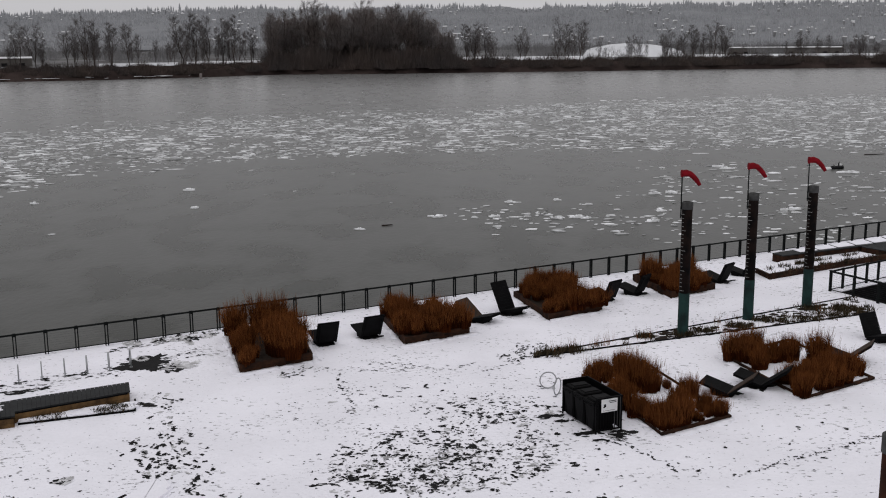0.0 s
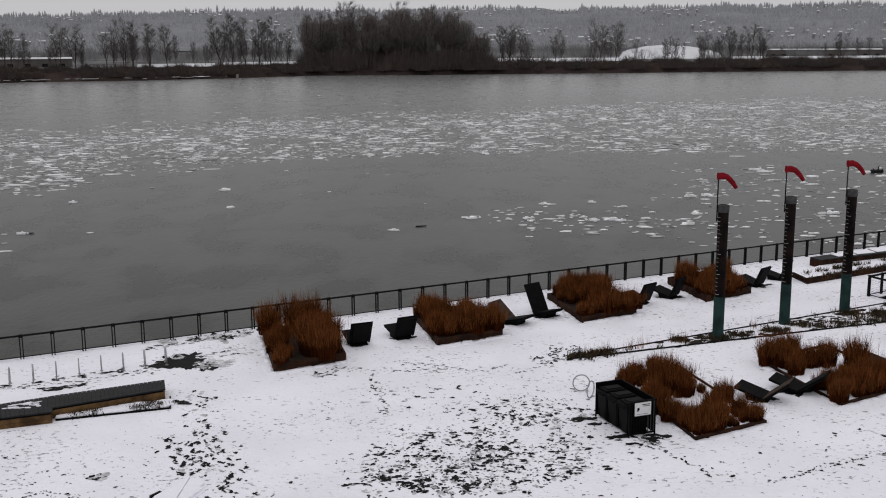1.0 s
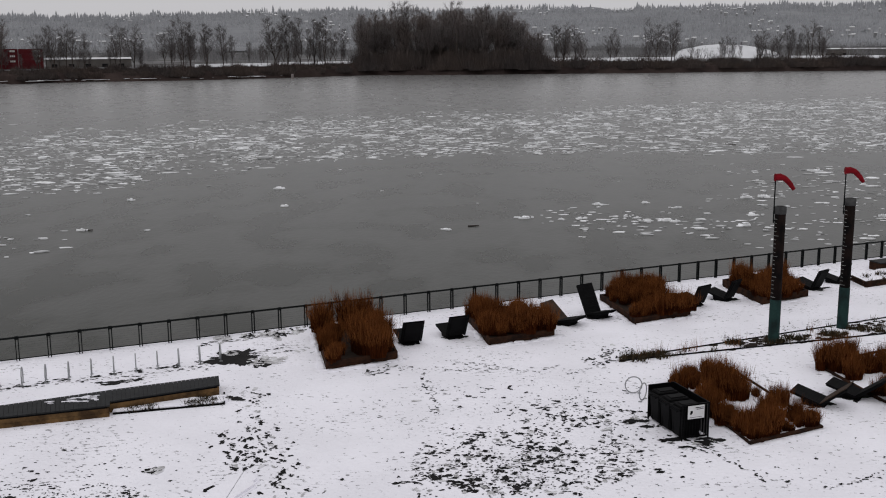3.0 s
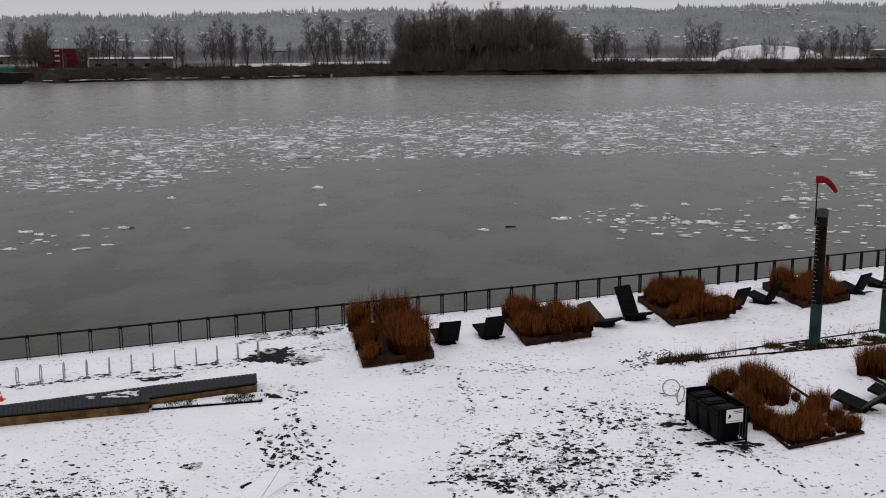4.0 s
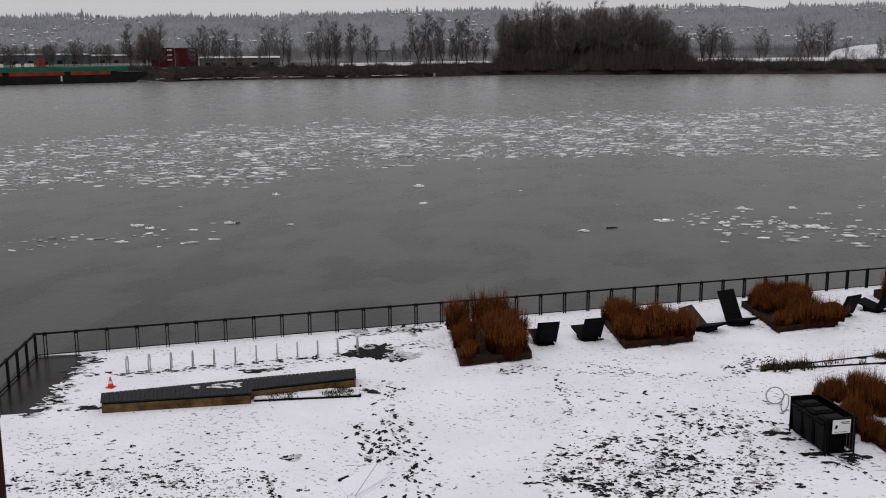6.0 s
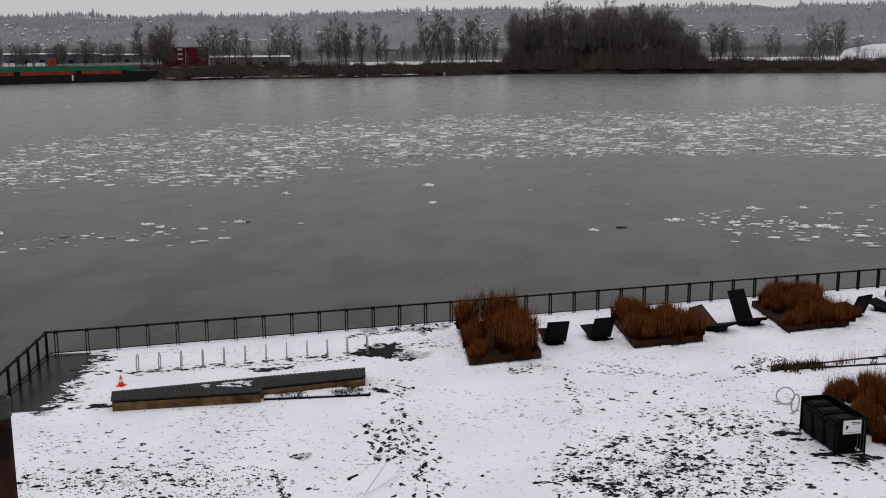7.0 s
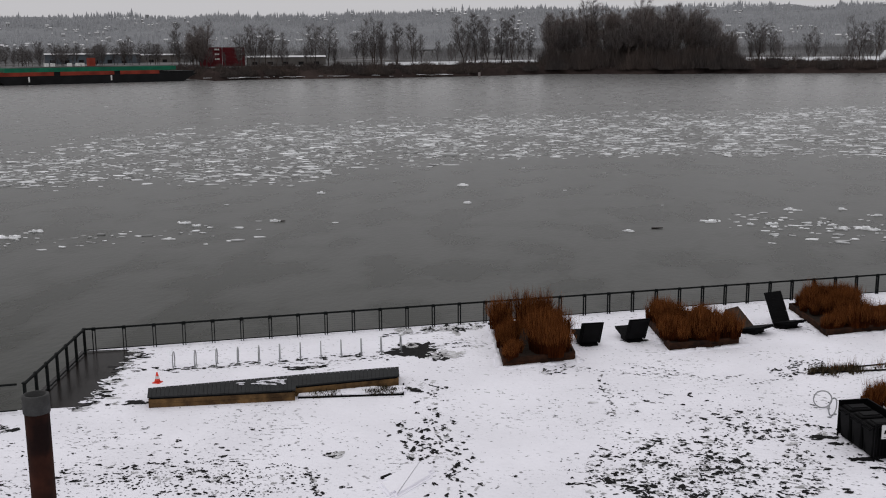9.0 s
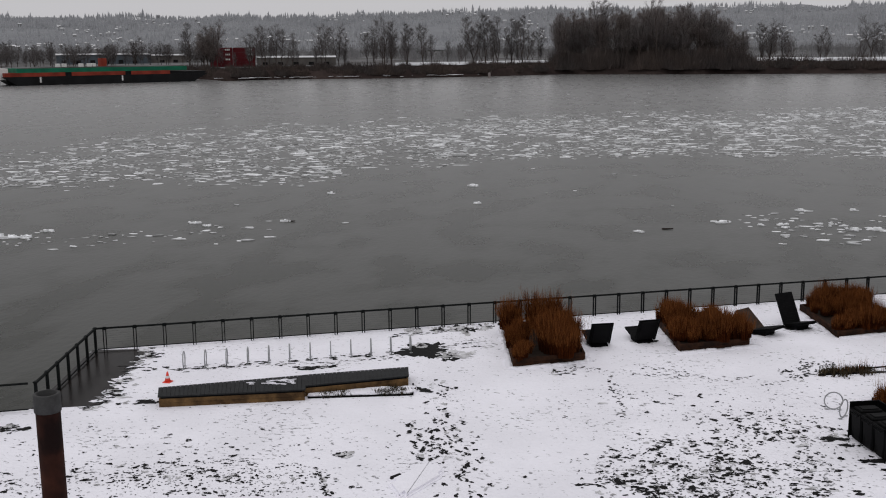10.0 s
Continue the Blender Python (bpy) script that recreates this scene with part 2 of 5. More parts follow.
def tube(bm, a, b, r0, r1=None, sides=8, cap=True):
    a, b = Vector(a), Vector(b)
    r1 = r0 if r1 is None else r1
    d = (b - a)
    q = d.to_track_quat("Z", "Y").to_matrix()
    rings = []
    for p, r in ((a, r0), (b, r1)):
        rings.append([bm.verts.new(p + q @ Vector((r * math.cos(k * math.tau / sides), r * math.sin(k * math.tau / sides), 0))) for k in range(sides)])
    for k in range(sides):
        j = (k + 1) % sides
        bm.faces.new((rings[0][k], rings[0][j], rings[1][j], rings[1][k]))
    if cap:
        bm.faces.new(rings[0][::-1])
        bm.faces.new(rings[1])
    return bm


def lathe(bm, prof, sides=20):
    rings = [[bm.verts.new((r * math.cos(k * math.tau / sides), r * math.sin(k * math.tau / sides), z)) for k in range(sides)] for r, z in prof]
    for i in range(len(rings) - 1):
        for k in range(sides):
            j = (k + 1) % sides
            bm.faces.new((rings[i][k], rings[i][j], rings[i + 1][j], rings[i + 1][k]))
    bm.faces.new(rings[0][::-1])
    bm.faces.new(rings[-1])
    return bm


def prism(bm, pts, z0, z1):
    """A slab from a plan outline (counter-clockwise)."""
    lo = [bm.verts.new((x, y, z0)) for x, y in pts]
    hi = [bm.verts.new((x, y, z1)) for x, y in pts]
    bm.faces.new(hi)
    bm.faces.new(lo[::-1])
    for k in range(len(pts)):
        j = (k + 1) % len(pts)
        bm.faces.new((lo[k], lo[j], hi[j], hi[k]))
    return bm


def blob(bm, x, y, z, rx, ry, turn, rnd, sides=9, thick=0.0, rough=0.35):
    """An irregular flat patch; with thick, a slab with sloping rim."""
    c, s = math.cos(turn), math.sin(turn)
    top, low = [], []
    for k in range(sides):
        a = k * math.tau / sides + rnd.uniform(-0.25, 0.25)
        f = 1 - rough + rnd.random() * 2 * rough
        px, py = rx * f * math.cos(a), ry * f * math.sin(a)
        wx, wy = x + px * c - py * s, y + px * s + py * c
        top.append(bm.verts.new((wx, wy, z + thick * rnd.uniform(0.6, 1.0))))
        if thick:
            low.append(bm.verts.new((x + (wx - x) * 1.06, y + (wy - y) * 1.06, z - 0.1)))
    bm.faces.new(top)
    for k in range(sides if thick else 0):
        j = (k + 1) % sides
        bm.faces.new((low[k], low[j], top[j], top[k]))
    return bm


def place(x, y, z=0.0, rz=0.0):
    return pose(x, y, z, 0, 0, rz)


# ---- river, promenade, far bank ----
WZ = -3.5
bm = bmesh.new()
prism(bm, [(-1500, -300), (1500, -300), (1500, 1200), (-1500, 1200)], WZ - 1, WZ)
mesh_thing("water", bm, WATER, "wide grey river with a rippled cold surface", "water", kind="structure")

CORNER = Vector((-25.72, 37.45, 0))       # corner of the river railing
FU = Vector((math.cos(radians(29.25)), math.sin(radians(29.25)), 0))
FV = Vector((FU.y, -FU.x, 0))             # towards the land
SIDE_END = Vector((-23.50, 30.35, 0))
edge_far = CORNER + FU * 150
west = SIDE_END - FU * 70
shift = FV * -0.35
outline = [tuple((p + shift)[:2]) for p in (edge_far, CORNER)] + [(CORNER.x - 0.3, CORNER.y), (-23.8, 30.5), tuple((west + shift)[:2]), (-90, -60), (150, -60), (170, 60)]
WELL = [(20.40, 52.70), (22.10, 49.45), (31.0, 54.6), (29.6, 58.9)]


def prism_hole(bm, outer, inner, z0, z1):
    """A slab with an opening through it."""
    for z, up in ((z1, True), (z0, False)):
        rings = [[bm.verts.new((x, y, z)) for x, y in ring] for ring in (outer, inner)]
        es = [bm.edges.new((r[k], r[(k + 1) % len(r)])) for r in rings for k in range(len(r))]
        bmesh.ops.triangle_fill(bm, use_beauty=True, use_dissolve=False, edges=es)
        if up:
            tops = rings
    for r, t in zip(rings, tops):
        for k in range(len(r)):
            j = (k + 1) % len(r)
            bm.faces.new((r[k], r[j], t[j], t[k]))
    bmesh.ops.recalc_face_normals(bm, faces=bm.faces[:])
    return bm


bm = bmesh.new()
prism_hole(bm, outline, WELL, -0.5, 0.0)
mesh_thing("ground", bm, GROUNDSNOW, "snow-covered riverside promenade", "ground", kind="structure")
bm = bmesh.new()
prism_hole(bm, outline, WELL, -4.6, -0.504)
mesh_thing("quay_wall", bm, CONCRETE, "concrete quay wall under the promenade", "wall", kind="structure")


def shore_radius(az):
    """Distance of the far waterline by azimuth in degrees, left positive."""
    table = [(-60, 760), (-22.6, 718), (-15.3, 671), (-6.5, 626), (2.6, 600), (8.9, 605), (13.6, 568), (18, 548), (23.5, 548), (25.5, 541), (27, 530), (28.5, 575), (29.5, 605), (38, 615), (60, 560)]
    return float(np.interp(az, [a for a, r in table], [r for a, r in table]))


def at(az, r, z=0.0):
    return Vector((-math.sin(radians(az)) * r, math.cos(radians(az)) * r, z))


def hill_lift(az):
    """Hill height factor by azimuth, fitted to the skyline in the camera's view."""
    return float(np.interp(az, (-25, 0, 12, 24, 40), (1.30, 1.25, 1.2, 1.02, 1.0)))


def land(name, material, offs, label, category, a0=-58, a1=62, step=0.5, bumpy=0.0, lift=False):
    bm = bmesh.new()
    rows = []
    k = int((a1 - a0) / step)
    for i in range(k + 1):
        az = a0 + i * step
        r0 = shore_radius(az) + 6 * noise.noise((az * 0.8, 1, 0))
        rows.append([bm.verts.new(at(az, r0 + d, z * (hill_lift(az) if lift else 1) + bumpy * z * noise.noise((az * 0.35, d * 0.004, 3)))) for d, z in offs])
    for i in range(k):
        for j in range(len(offs) - 1):
            bm.faces.new((rows[i][j], rows[i + 1][j], rows[i + 1][j + 1], rows[i][j + 1]))
    return mesh_thing(name, bm, material, label, category, kind="structure")


land("far_bank", BANK, [(-2, -4.5), (2, -2.6), (7, 0.2), (16, 1.6), (40, 1.9)], "dark brushy far river bank", "bank", bumpy=0.4)
land("far_flat", FLAT, [(40, 1.9), (140, 2.5), (500, 3.5), (900, 5), (1300, 8)], "far flat with patchy snow", "ground")
hill = land("backdrop_hill", HILLG, [(1000, 6), (1400, 22), (1800, 50), (2200, 76), (2500, 90), (2900, 96)], "wooded hillside on the horizon, haze put into its colour", "backdrop", bumpy=0.22, lift=True)

# ---- river ice ----
rnd = random.Random(5)
bm, bg = bmesh.new(), bmesh.new()


def floe(tgt, x, y, r, thick):
    blob(tgt, x, y, WZ, r * rnd.uniform(0.9, 1.7), r * rnd.uniform(0.55, 0.9), radians(rnd.uniform(-25, 25) + 10), rnd, rnd.choice((7, 8, 9)), thick)


def ice_density(az, r):
    """How closely the drifting ice lies: a broad band in mid river, a thinner one nearer the promenade."""
    wob = 10 * noise.noise((az * 0.15, 0, 5))
    far = float(np.interp(az, (-23, -12, 0, 15, 23, 30, 38), (365, 330, 275, 250, 238, 222, 195))) + wob
    near = float(np.interp(az, (-23, -10, 0, 10, 18, 23, 28, 38), (168, 162, 155, 150, 140, 124, 124, 134))) + wob * 0.5
    d = 0.0
    if near < r < far:
        e = min((r - near) / 8, (far - r) / 45, 1.0)
        d = e * (0.75 + 0.7 * noise.noise((az * 0.3, r * 0.03, 1)))
    if az < -8:
        d = max(d, 0.30 * math.exp(-((r - 118) / 26) ** 4) * min(1, (-8 - az) / 6))
    if az < 2:
        d = max(d, 0.55 * math.exp(-((r - 99 - 0.25 * az) / 5) ** 2) * min(1, (2 - az) / 4))
    if az > 25:
        d = max(d, 0.25 * math.exp(-((r - 94) / 4) ** 2))
    d = max(d, 0.003 if r > 90 else 0)
    return max(0, min(1, d)) * max(0.12, min(1.0, 0.6 + 0.8 * noise.noise((az * 1.1, r * 0.09, 2))))


count = 0
while count < 27000:
    az, r = rnd.uniform(-30, 44), math.sqrt(rnd.uniform(85 ** 2, 370 ** 2))
    if rnd.random() > ice_density(az, r):
        continue
    p = at(az, r)
    size = min(0.72 if r > 125 else 0.36, 0.115 * (1 - rnd.random()) ** -0.55)
    floe(bm if rnd.random() < 0.7 else bg, p.x, p.y, size, rnd.uniform(0.03, 0.11) * min(1.4, 0.5 + size * 1.6))
    count += 1
mesh_thing("drift_ice", bm, ICE, "pale broken drift ice on the river", "ice", kind="stuff")
mesh_thing("thin_drift_ice", bg, ICEG, "thin grey drift ice on the river", "ice", kind="stuff")
FLOES = [(7.1, 107.8, 0.80), (-0.5, 98.7, 0.79), (2.9, 98.1, 0.43), (4.8, 98.7, 0.46), (10.8, 97.6, 0.79), (13.4, 97.3, 0.66), (14.6, 105.8, 0.72), (11.8, 109.2, 0.59), (23.2, 113.4, 0.93), (21.4, 101.5, 0.90), (9.1, 99.9, 0.34), (-29.1, 118.8, 0.82), (-25.5, 105.3, 0.51), (-43.2, 109.0, 0.51), (-40.4, 90.0, 0.50), (-48.3, 87.2, 0.73), (-46.3, 86.0, 0.39), (-29.6, 192.1, 1.56), (-0.1, 170.9, 0.92), (19.2, 95.3, 0.59), (-7.6, 92.1, 0.56), (36.6, 137.9, 1.15), (24.8, 113.9, 0.94), (34.3, 101.5, 1.08), (50.8, 130.9, 1.41), (12.5, 97.9, 0.93), (-60.4, 76.6, 1.44), (-59.4, 80.0, 0.60)]
for x, y, r in FLOES:
    rnd2 = random.Random(int(x * 10))
    raft = thing("ice_floe", place(x, y, WZ), "white ragged ice floe drifting on the river", "ice floe", "ice floes")
    for k in range(10):
        bm = bmesh.new()
        blob(bm, rnd2.gauss(0, 0.45) * r, rnd2.gauss(0, 0.20) * r, 0.008 * k, r * rnd2.uniform(0.12, 0.38), r * rnd2.uniform(0.07, 0.2), rnd2.uniform(-0.3, 0.5), rnd2, 13, rnd2.choice((0.06, 0.12, 0.24)) * min(1.2, 0.5 + 0.5 * r), 0.5)
        part("ice_slab", bm, ICE, raft)

# ---- railings ----


def railing(name, start, direction, length, label, step=1.245, top=1.045, double=True, phase=0.0):
    """A steel railing: paired flat posts, round top rail, bottom rail and cables."""
    rz = math.degrees(math.atan2(direction.y, direction.x))
    rail = thing(name, place(start.x, start.y, 0, rz), label, "railing")
    bm = bmesh.new()
    tube(bm, (-0.05, 0, top), (length + 0.05, 0, top), 0.042 if double else 0.055, sides=8)
    part("top_rail", bm, RAIL, rail)
    bm = bmesh.new()
    box(bm, 0, -0.02, 0.07, length, 0.02, 0.11)
    part("bottom_rail", bm, RAIL, rail)
    n_posts = int(length / step) + 1
    bm = bmesh.new()
    if double:
        for s in (-0.055, 0.055):
            box(bm, s - 0.018, -0.05, -0.25, s + 0.018, 0.05, top - 0.02, bevel=0.004)
        box(bm, -0.085, -0.03, top - 0.09, 0.085, 0.03, top - 0.03)
        box(bm, -0.07, -0.045, top + 0.02, 0.07, 0.045, top + 0.055, bevel=0.01)
    else:
        box(bm, -0.075, -0.04, -0.2, 0.075, 0.04, top - 0.02, bevel=0.004)
        box(bm, -0.09, -0.07, top + 0.02, 0.09, 0.07, top + 0.06, bevel=0.01)
    first = part("post", bm, RAIL, rail)
    first.location = (phase, 0, 0)
    for k in range(1, n_posts):
        if phase + k * step > length:
            break
        p = new("post", first.data)
        p.parent, p.location = rail, (k * step + phase, 0, 0)
    for k in range(9):
        bm = bmesh.new()
        z = 0.17 + k * 0.098
        tube(bm, (0, 0, z), (length, 0, z), 0.0022, sides=4)
        part("cable", bm, CABLE, rail)
    return rail


railing("river_railing", CORNER, FU, 110, "dark steel cable railing along the river edge", step=1.239, phase=0.32, top=1.0)
side = SIDE_END - CORNER
railing("side_railing", SIDE_END, -side.normalized(), side.length - 0.2, "dark steel cable railing on the wet deck edge", step=1.2, double=False)
railing("west_railing", SIDE_END - FU * 60 + FU * 0.1, FU, 59.6, "dark steel cable railing along the lower quay")
LW = Vector((19.98, 52.80, 0))
railing("stair_railing", LW, (Vector((23.96, 55.56, 0)) - LW).normalized(), 9.0, "dark steel railing above a stairwell", step=1.05, double=False)
railing("stair_railing", LW, (Vector((21.56, 49.80, 0)) - LW).normalized(), 5.4, "dark steel railing across a stairwell end", step=1.5, double=False)

# near-black floor and added lining stand in for the shade down the stairwell
bm = bmesh.new()
prism(bm, [(20.2, 52.8), (22.0, 49.2), (31.3, 54.4), (29.8, 59.1)], -3.0, -2.8)
mesh_thing("stairwell_floor", bm, BARE, "near-black stairwell floor, its colour standing in for shade", "pavement", kind="structure")
bm = bmesh.new()
for k in range(4):
    p, q = Vector(WELL[k]), Vector(WELL[(k + 1) % 4])
    d = q - p
    box(bm, 0, 0.01, -2.8, d.length, 0.06, -0.05, place(p.x, p.y, 0, math.degrees(math.atan2(d.y, d.x))))
mesh_thing("stairwell_wall", bm, SLAT, "near-black stairwell lining added in place of shade", "wall", kind="structure")

# ---- planters and grasses ----


def clump(seed, height, spread, blades, plume):
    """One stand of dry ornamental grass: upright tufts of fine arching blades, with wispy seed heads above."""
    rg = random.Random(seed)
    bm, bp2 = bmesh.new(), bmesh.new()
    tufts = [(rg.gauss(0, spread * 0.36), rg.gauss(0, spread * 0.36), rg.uniform(0.45, 1.0)) for k in range(6)]
    for k in range(blades):
        cx, cy, ch = rg.choice(tufts)
        a, lean = rg.uniform(0, math.tau), abs(rg.gauss(0, 0.10)) + 0.02
        h = height * ch * (1 - 0.78 * rg.random() ** 0.7)
        r0 = 0.17 * math.sqrt(rg.random())
        bx, by = cx + r0 * math.cos(a), cy + r0 * math.sin(a)
        wd = rg.uniform(0.0035, 0.0085)
        turn = rg.uniform(0, math.tau)
        px, py = math.cos(turn) * wd, math.sin(turn) * wd
        pts = []
        for q in (0, 0.5, 0.82, 1.0):
            out = h * lean * q * (0.3 + 1.5 * q * q)
            pts.append((bx + math.cos(a) * out, by + math.sin(a) * out, h * (q - 0.9 * lean * q ** 4)))
        rows = [[bm.verts.new((p[0] - px * f, p[1] - py * f, p[2])), bm.verts.new((p[0] + px * f, p[1] + py * f, p[2]))] for p, f in zip(pts[:3], (0.8, 1.0, 0.7))]
        tip = bm.verts.new(pts[3])
        for lo, hi in zip(rows, rows[1:]):
            bm.faces.new((lo[0], lo[1], hi[1], hi[0]))
        bm.faces.new((rows[2][0], rows[2][1], tip))
        if rg.random() < plume and h > 0.45 * height * ch:
            q = Vector(pts[3])
            for w in range(2):
                c = rg.uniform(0, math.tau)
                dx, dy = 0.006 * math.cos(c), 0.006 * math.sin(c)
                low = q.lerp(Vector(pts[1]), rg.random() * 0.7) + Vector((rg.gauss(0, 0.03), rg.gauss(0, 0.03), -0.05))
                top = low + Vector((math.cos(a) * 0.06 + rg.gauss(0, 0.04), math.sin(a) * 0.06 + rg.gauss(0, 0.04), rg.uniform(0.2, 0.5)))
                bp2.faces.new([bp2.verts.new(low - Vector((dx, dy, 0))), bp2.verts.new(low + Vector((dx, dy, 0))), bp2.verts.new(top)])
    root = thing("grass_clump", Matrix(), "dry russet ornamental grass clump in a planter", "grass", "planter grasses")
    tagged(part("foliage", bm, STRAW, root), kind="stuff")
    tagged(part("plume", bp2, PLUME, root, "pale feathery seed heads, brightened to look lit"), kind="stuff")
    return root


TUFTS = [clump(11, 1.8, 0.62, 2300, 0.7), clump(12, 1.45, 0.62, 2100, 0.6), clump(13, 1.15, 0.6, 1900, 0.4), clump(14, 1.0, 0.6, 1600, 0.3)]
spare = [True] * 4


def tuft(k, x, y, z, s, rg):
    m = place(x, y, z, rg.uniform(0, 360))
    if spare[k]:
        TUFTS[k].matrix_basis, spare[k] = m @ Matrix.Scale(s, 4), False
        return
    ob = copy_thing(TUFTS[k], m)
    ob.scale = (s, s, s * rg.uniform(0.9, 1.1))


def planter(front_left, front_right, depth, h, label, skew=106.0, wall=0.09):
    """A skewed timber-walled bed: four walls and its soil. Returns a map from (0..1, 0..1) to the ground."""
    a, b = Vector((*front_left, 0)), Vector((*front_right, 0))
    dv = Vector((math.cos(radians(skew)), math.sin(radians(skew)), 0)) * depth
    c4 = [a, b, b + dv, a + dv]
    mid = sum(c4, Vector()) / 4
    bed = thing("planter", place(mid.x, mid.y), label, "planter", "promenade planters")
    inner = [mid + (p - mid) * (1 - wall / ((p - mid).length * 0.55)) for p in c4]
    for k in range(4):
        j = (k + 1) % 4
        bm = bmesh.new()
        q = [c4[k] - mid, c4[j] - mid, inner[j] - mid, inner[k] - mid]
        halves = 2 if h > 0.2 else 1
        for t in range(halves):
            prism(bm, [tuple(v[:2]) for v in q], h * t / halves + (0.012 if t else -0.05), h * (t + 1) / halves)
        part("wall_board", bm, RUST, bed)
    bm = bmesh.new()
    prism(bm, [tuple((p - mid)[:2]) for p in inner], -0.04, max(0.03, h - 0.08))
    part("soil", bm, SOIL if h > 0.2 else SNOW, bed)
    return lambda s, t: a + (b - a) * s + dv * t


def fill(where, spots, z, rg, kinds=(0, 1), jitter=0.25, size=1.0, gaps=0.14):
    for s, t in spots:
        if rg.random() < gaps:
            continue
        p = where(s, t)
        tuft(rg.choice(kinds), p.x + rg.uniform(-jitter, jitter), p.y + rg.uniform(-jitter, jitter), z, size * rg.choice((0.45, 0.6, 0.8, 0.95, 1.15, 1.25)) * rg.uniform(0.92, 1.06), rg)


rg = random.Random(21)
LOWBED = "weathered timber planter box of russet grasses in snow"
pa = planter((-8.08, 39.46), (-5.41, 41.12), 5.6, 0.36, LOWBED)
fill(pa, [(0.10 + 0.09 * (k % 2), 0.06 + k * 0.135) for k in range(7)], 0.25, rg, (0, 0, 1), 0.08, 1.0, 0.0)
fill(pa, [(0.62, 0.08 + k * 0.15) for k in range(6)] + [(0.83, 0.1 + k * 0.18) for k in range(5)], 0.25, rg, (0, 0, 1), 0.10, 1.0, 0.05)
fill(pa, [(0.10, 0.05), (0.70, 0.04), (0.8, 0.04), (0.92, 0.05)], 0.3, rg, (1, 2), 0.1)
pb = planter((-1.72, 43.32), (1.10, 45.03), 4.9, 0.34, LOWBED)
fill(pb, [(0.12, 0.35 + k * 0.13) for k in range(5)] + [(0.32, 0.2 + k * 0.15) for k in range(5)] + [(0.62 + 0.02 * k, 0.12 + k * 0.13) for k in range(6)] + [(0.86, 0.10 + k * 0.15) for k in range(3)], 0.3, rg, (1, 2))
fill(pb, [(0.2, 0.08), (0.34, 0.06), (0.48, 0.09), (0.62, 0.07), (0.9, 0.07), (0.08, 0.2)], 0.3, rg, (2, 3), 0.12)
pc = planter((4.86, 47.21), (7.62, 49.09), 4.9, 0.32, LOWBED)
fill(pc, [(0.1 + 0.2 * i, 0.1 + k * 0.16) for i in range(5) for k in range(6)], 0.3, rg, (1, 2, 2), 0.25, 0.88)
fill(pc, [(0.1 + 0.16 * i, 0.05) for i in range(6)], 0.25, rg, (2, 3), 0.1, 0.95, 0.0)
pd = planter((11.44, 51.27), (14.12, 53.17), 4.4, 0.38, LOWBED)
fill(pd, [(0.1 + 0.2 * i, 0.12 + k * 0.17) for i in range(5) for k in range(5)], 0.3, rg, (1, 2, 3), 0.25, 0.92)
fill(pd, [(0.1 + 0.16 * i, 0.06) for i in range(6)], 0.25, rg, (2, 3), 0.1, 0.95, 0.0)
FLUSH = "low timber-edged bed of russet grasses in snow"
pe = planter((7.10, 32.54), (9.85, 34.23), 6.6, 0.10, FLUSH)
fill(pe, [(0.10 + 0.16 * i, 0.07 + 0.09 * k) for i in range(6) for k in range(3) if k < 2 or i < 4], 0.03, rg, (2, 3), 0.15, 0.82, 0.08)
fill(pe, [(0.06 + 0.14 * i, 0.56 + 0.13 * k) for i in range(4) for k in range(4)], 0.03, rg, (1, 2), 0.2, 0.9, 0.05)
fill(pe, [(0.62 + 0.15 * i, 0.55 + 0.12 * k) for i in range(2) for k in range(3)], 0.03, rg, (3,), 0.25, 0.7, 0.3)
fill(pe, [(0.06, 0.3), (0.05, 0.4), (0.2, 0.4), (0.9, 0.42)], 0.03, rg, (2, 3), 0.2, 0.85)
pf = planter((12.96, 35.98), (16.43, 38.30), 5.6, 0.10, FLUSH)
fill(pf, [(0.1 + 0.17 * i, 0.08 + 0.1 * k) for i in range(6) for k in range(3)], 0.03, rg, (2, 3), 0.15, 0.88, 0.15)
fill(pf, [(0.1 + 0.25 * i, 0.62 + 0.14 * k) for i in range(3) for k in range(3)] + [(0.55 + 0.2 * i, 0.45) for i in range(2)], 0.03, rg, (1, 2), 0.2, 0.95, 0.1)

bm = bmesh.new()
rd = random.Random(15)
for where, h in ((pa, 1), (pb, 1), (pc, 1), (pd, 1), (pe, 0.5), (pf, 0.5)):
    for k in range(46):
        s, t = rd.choice(((rd.random(), 0.0), (rd.random(), 0.0), (0.0, rd.random()), (1.0, rd.random()), (rd.random(), 1.0)))
        c0 = where(0.5, 0.5)
        p = where(s, t)
        out = (p - c0).normalized() * rd.uniform(0.05, 0.2)
        blob(bm, p.x + out.x, p.y + out.y, 0.0, rd.uniform(0.2, 0.5), rd.uniform(0.1, 0.22), radians(30 if t in (0.0, 1.0) else 106), rd, 11, rd.uniform(0.02, 0.09) * h, 0.2)
mesh_thing("snow_drift", bm, SNOW, "soft snow drifted against the planters", "snow", kind="stuff", smooth=True)

# ---- loungers ----


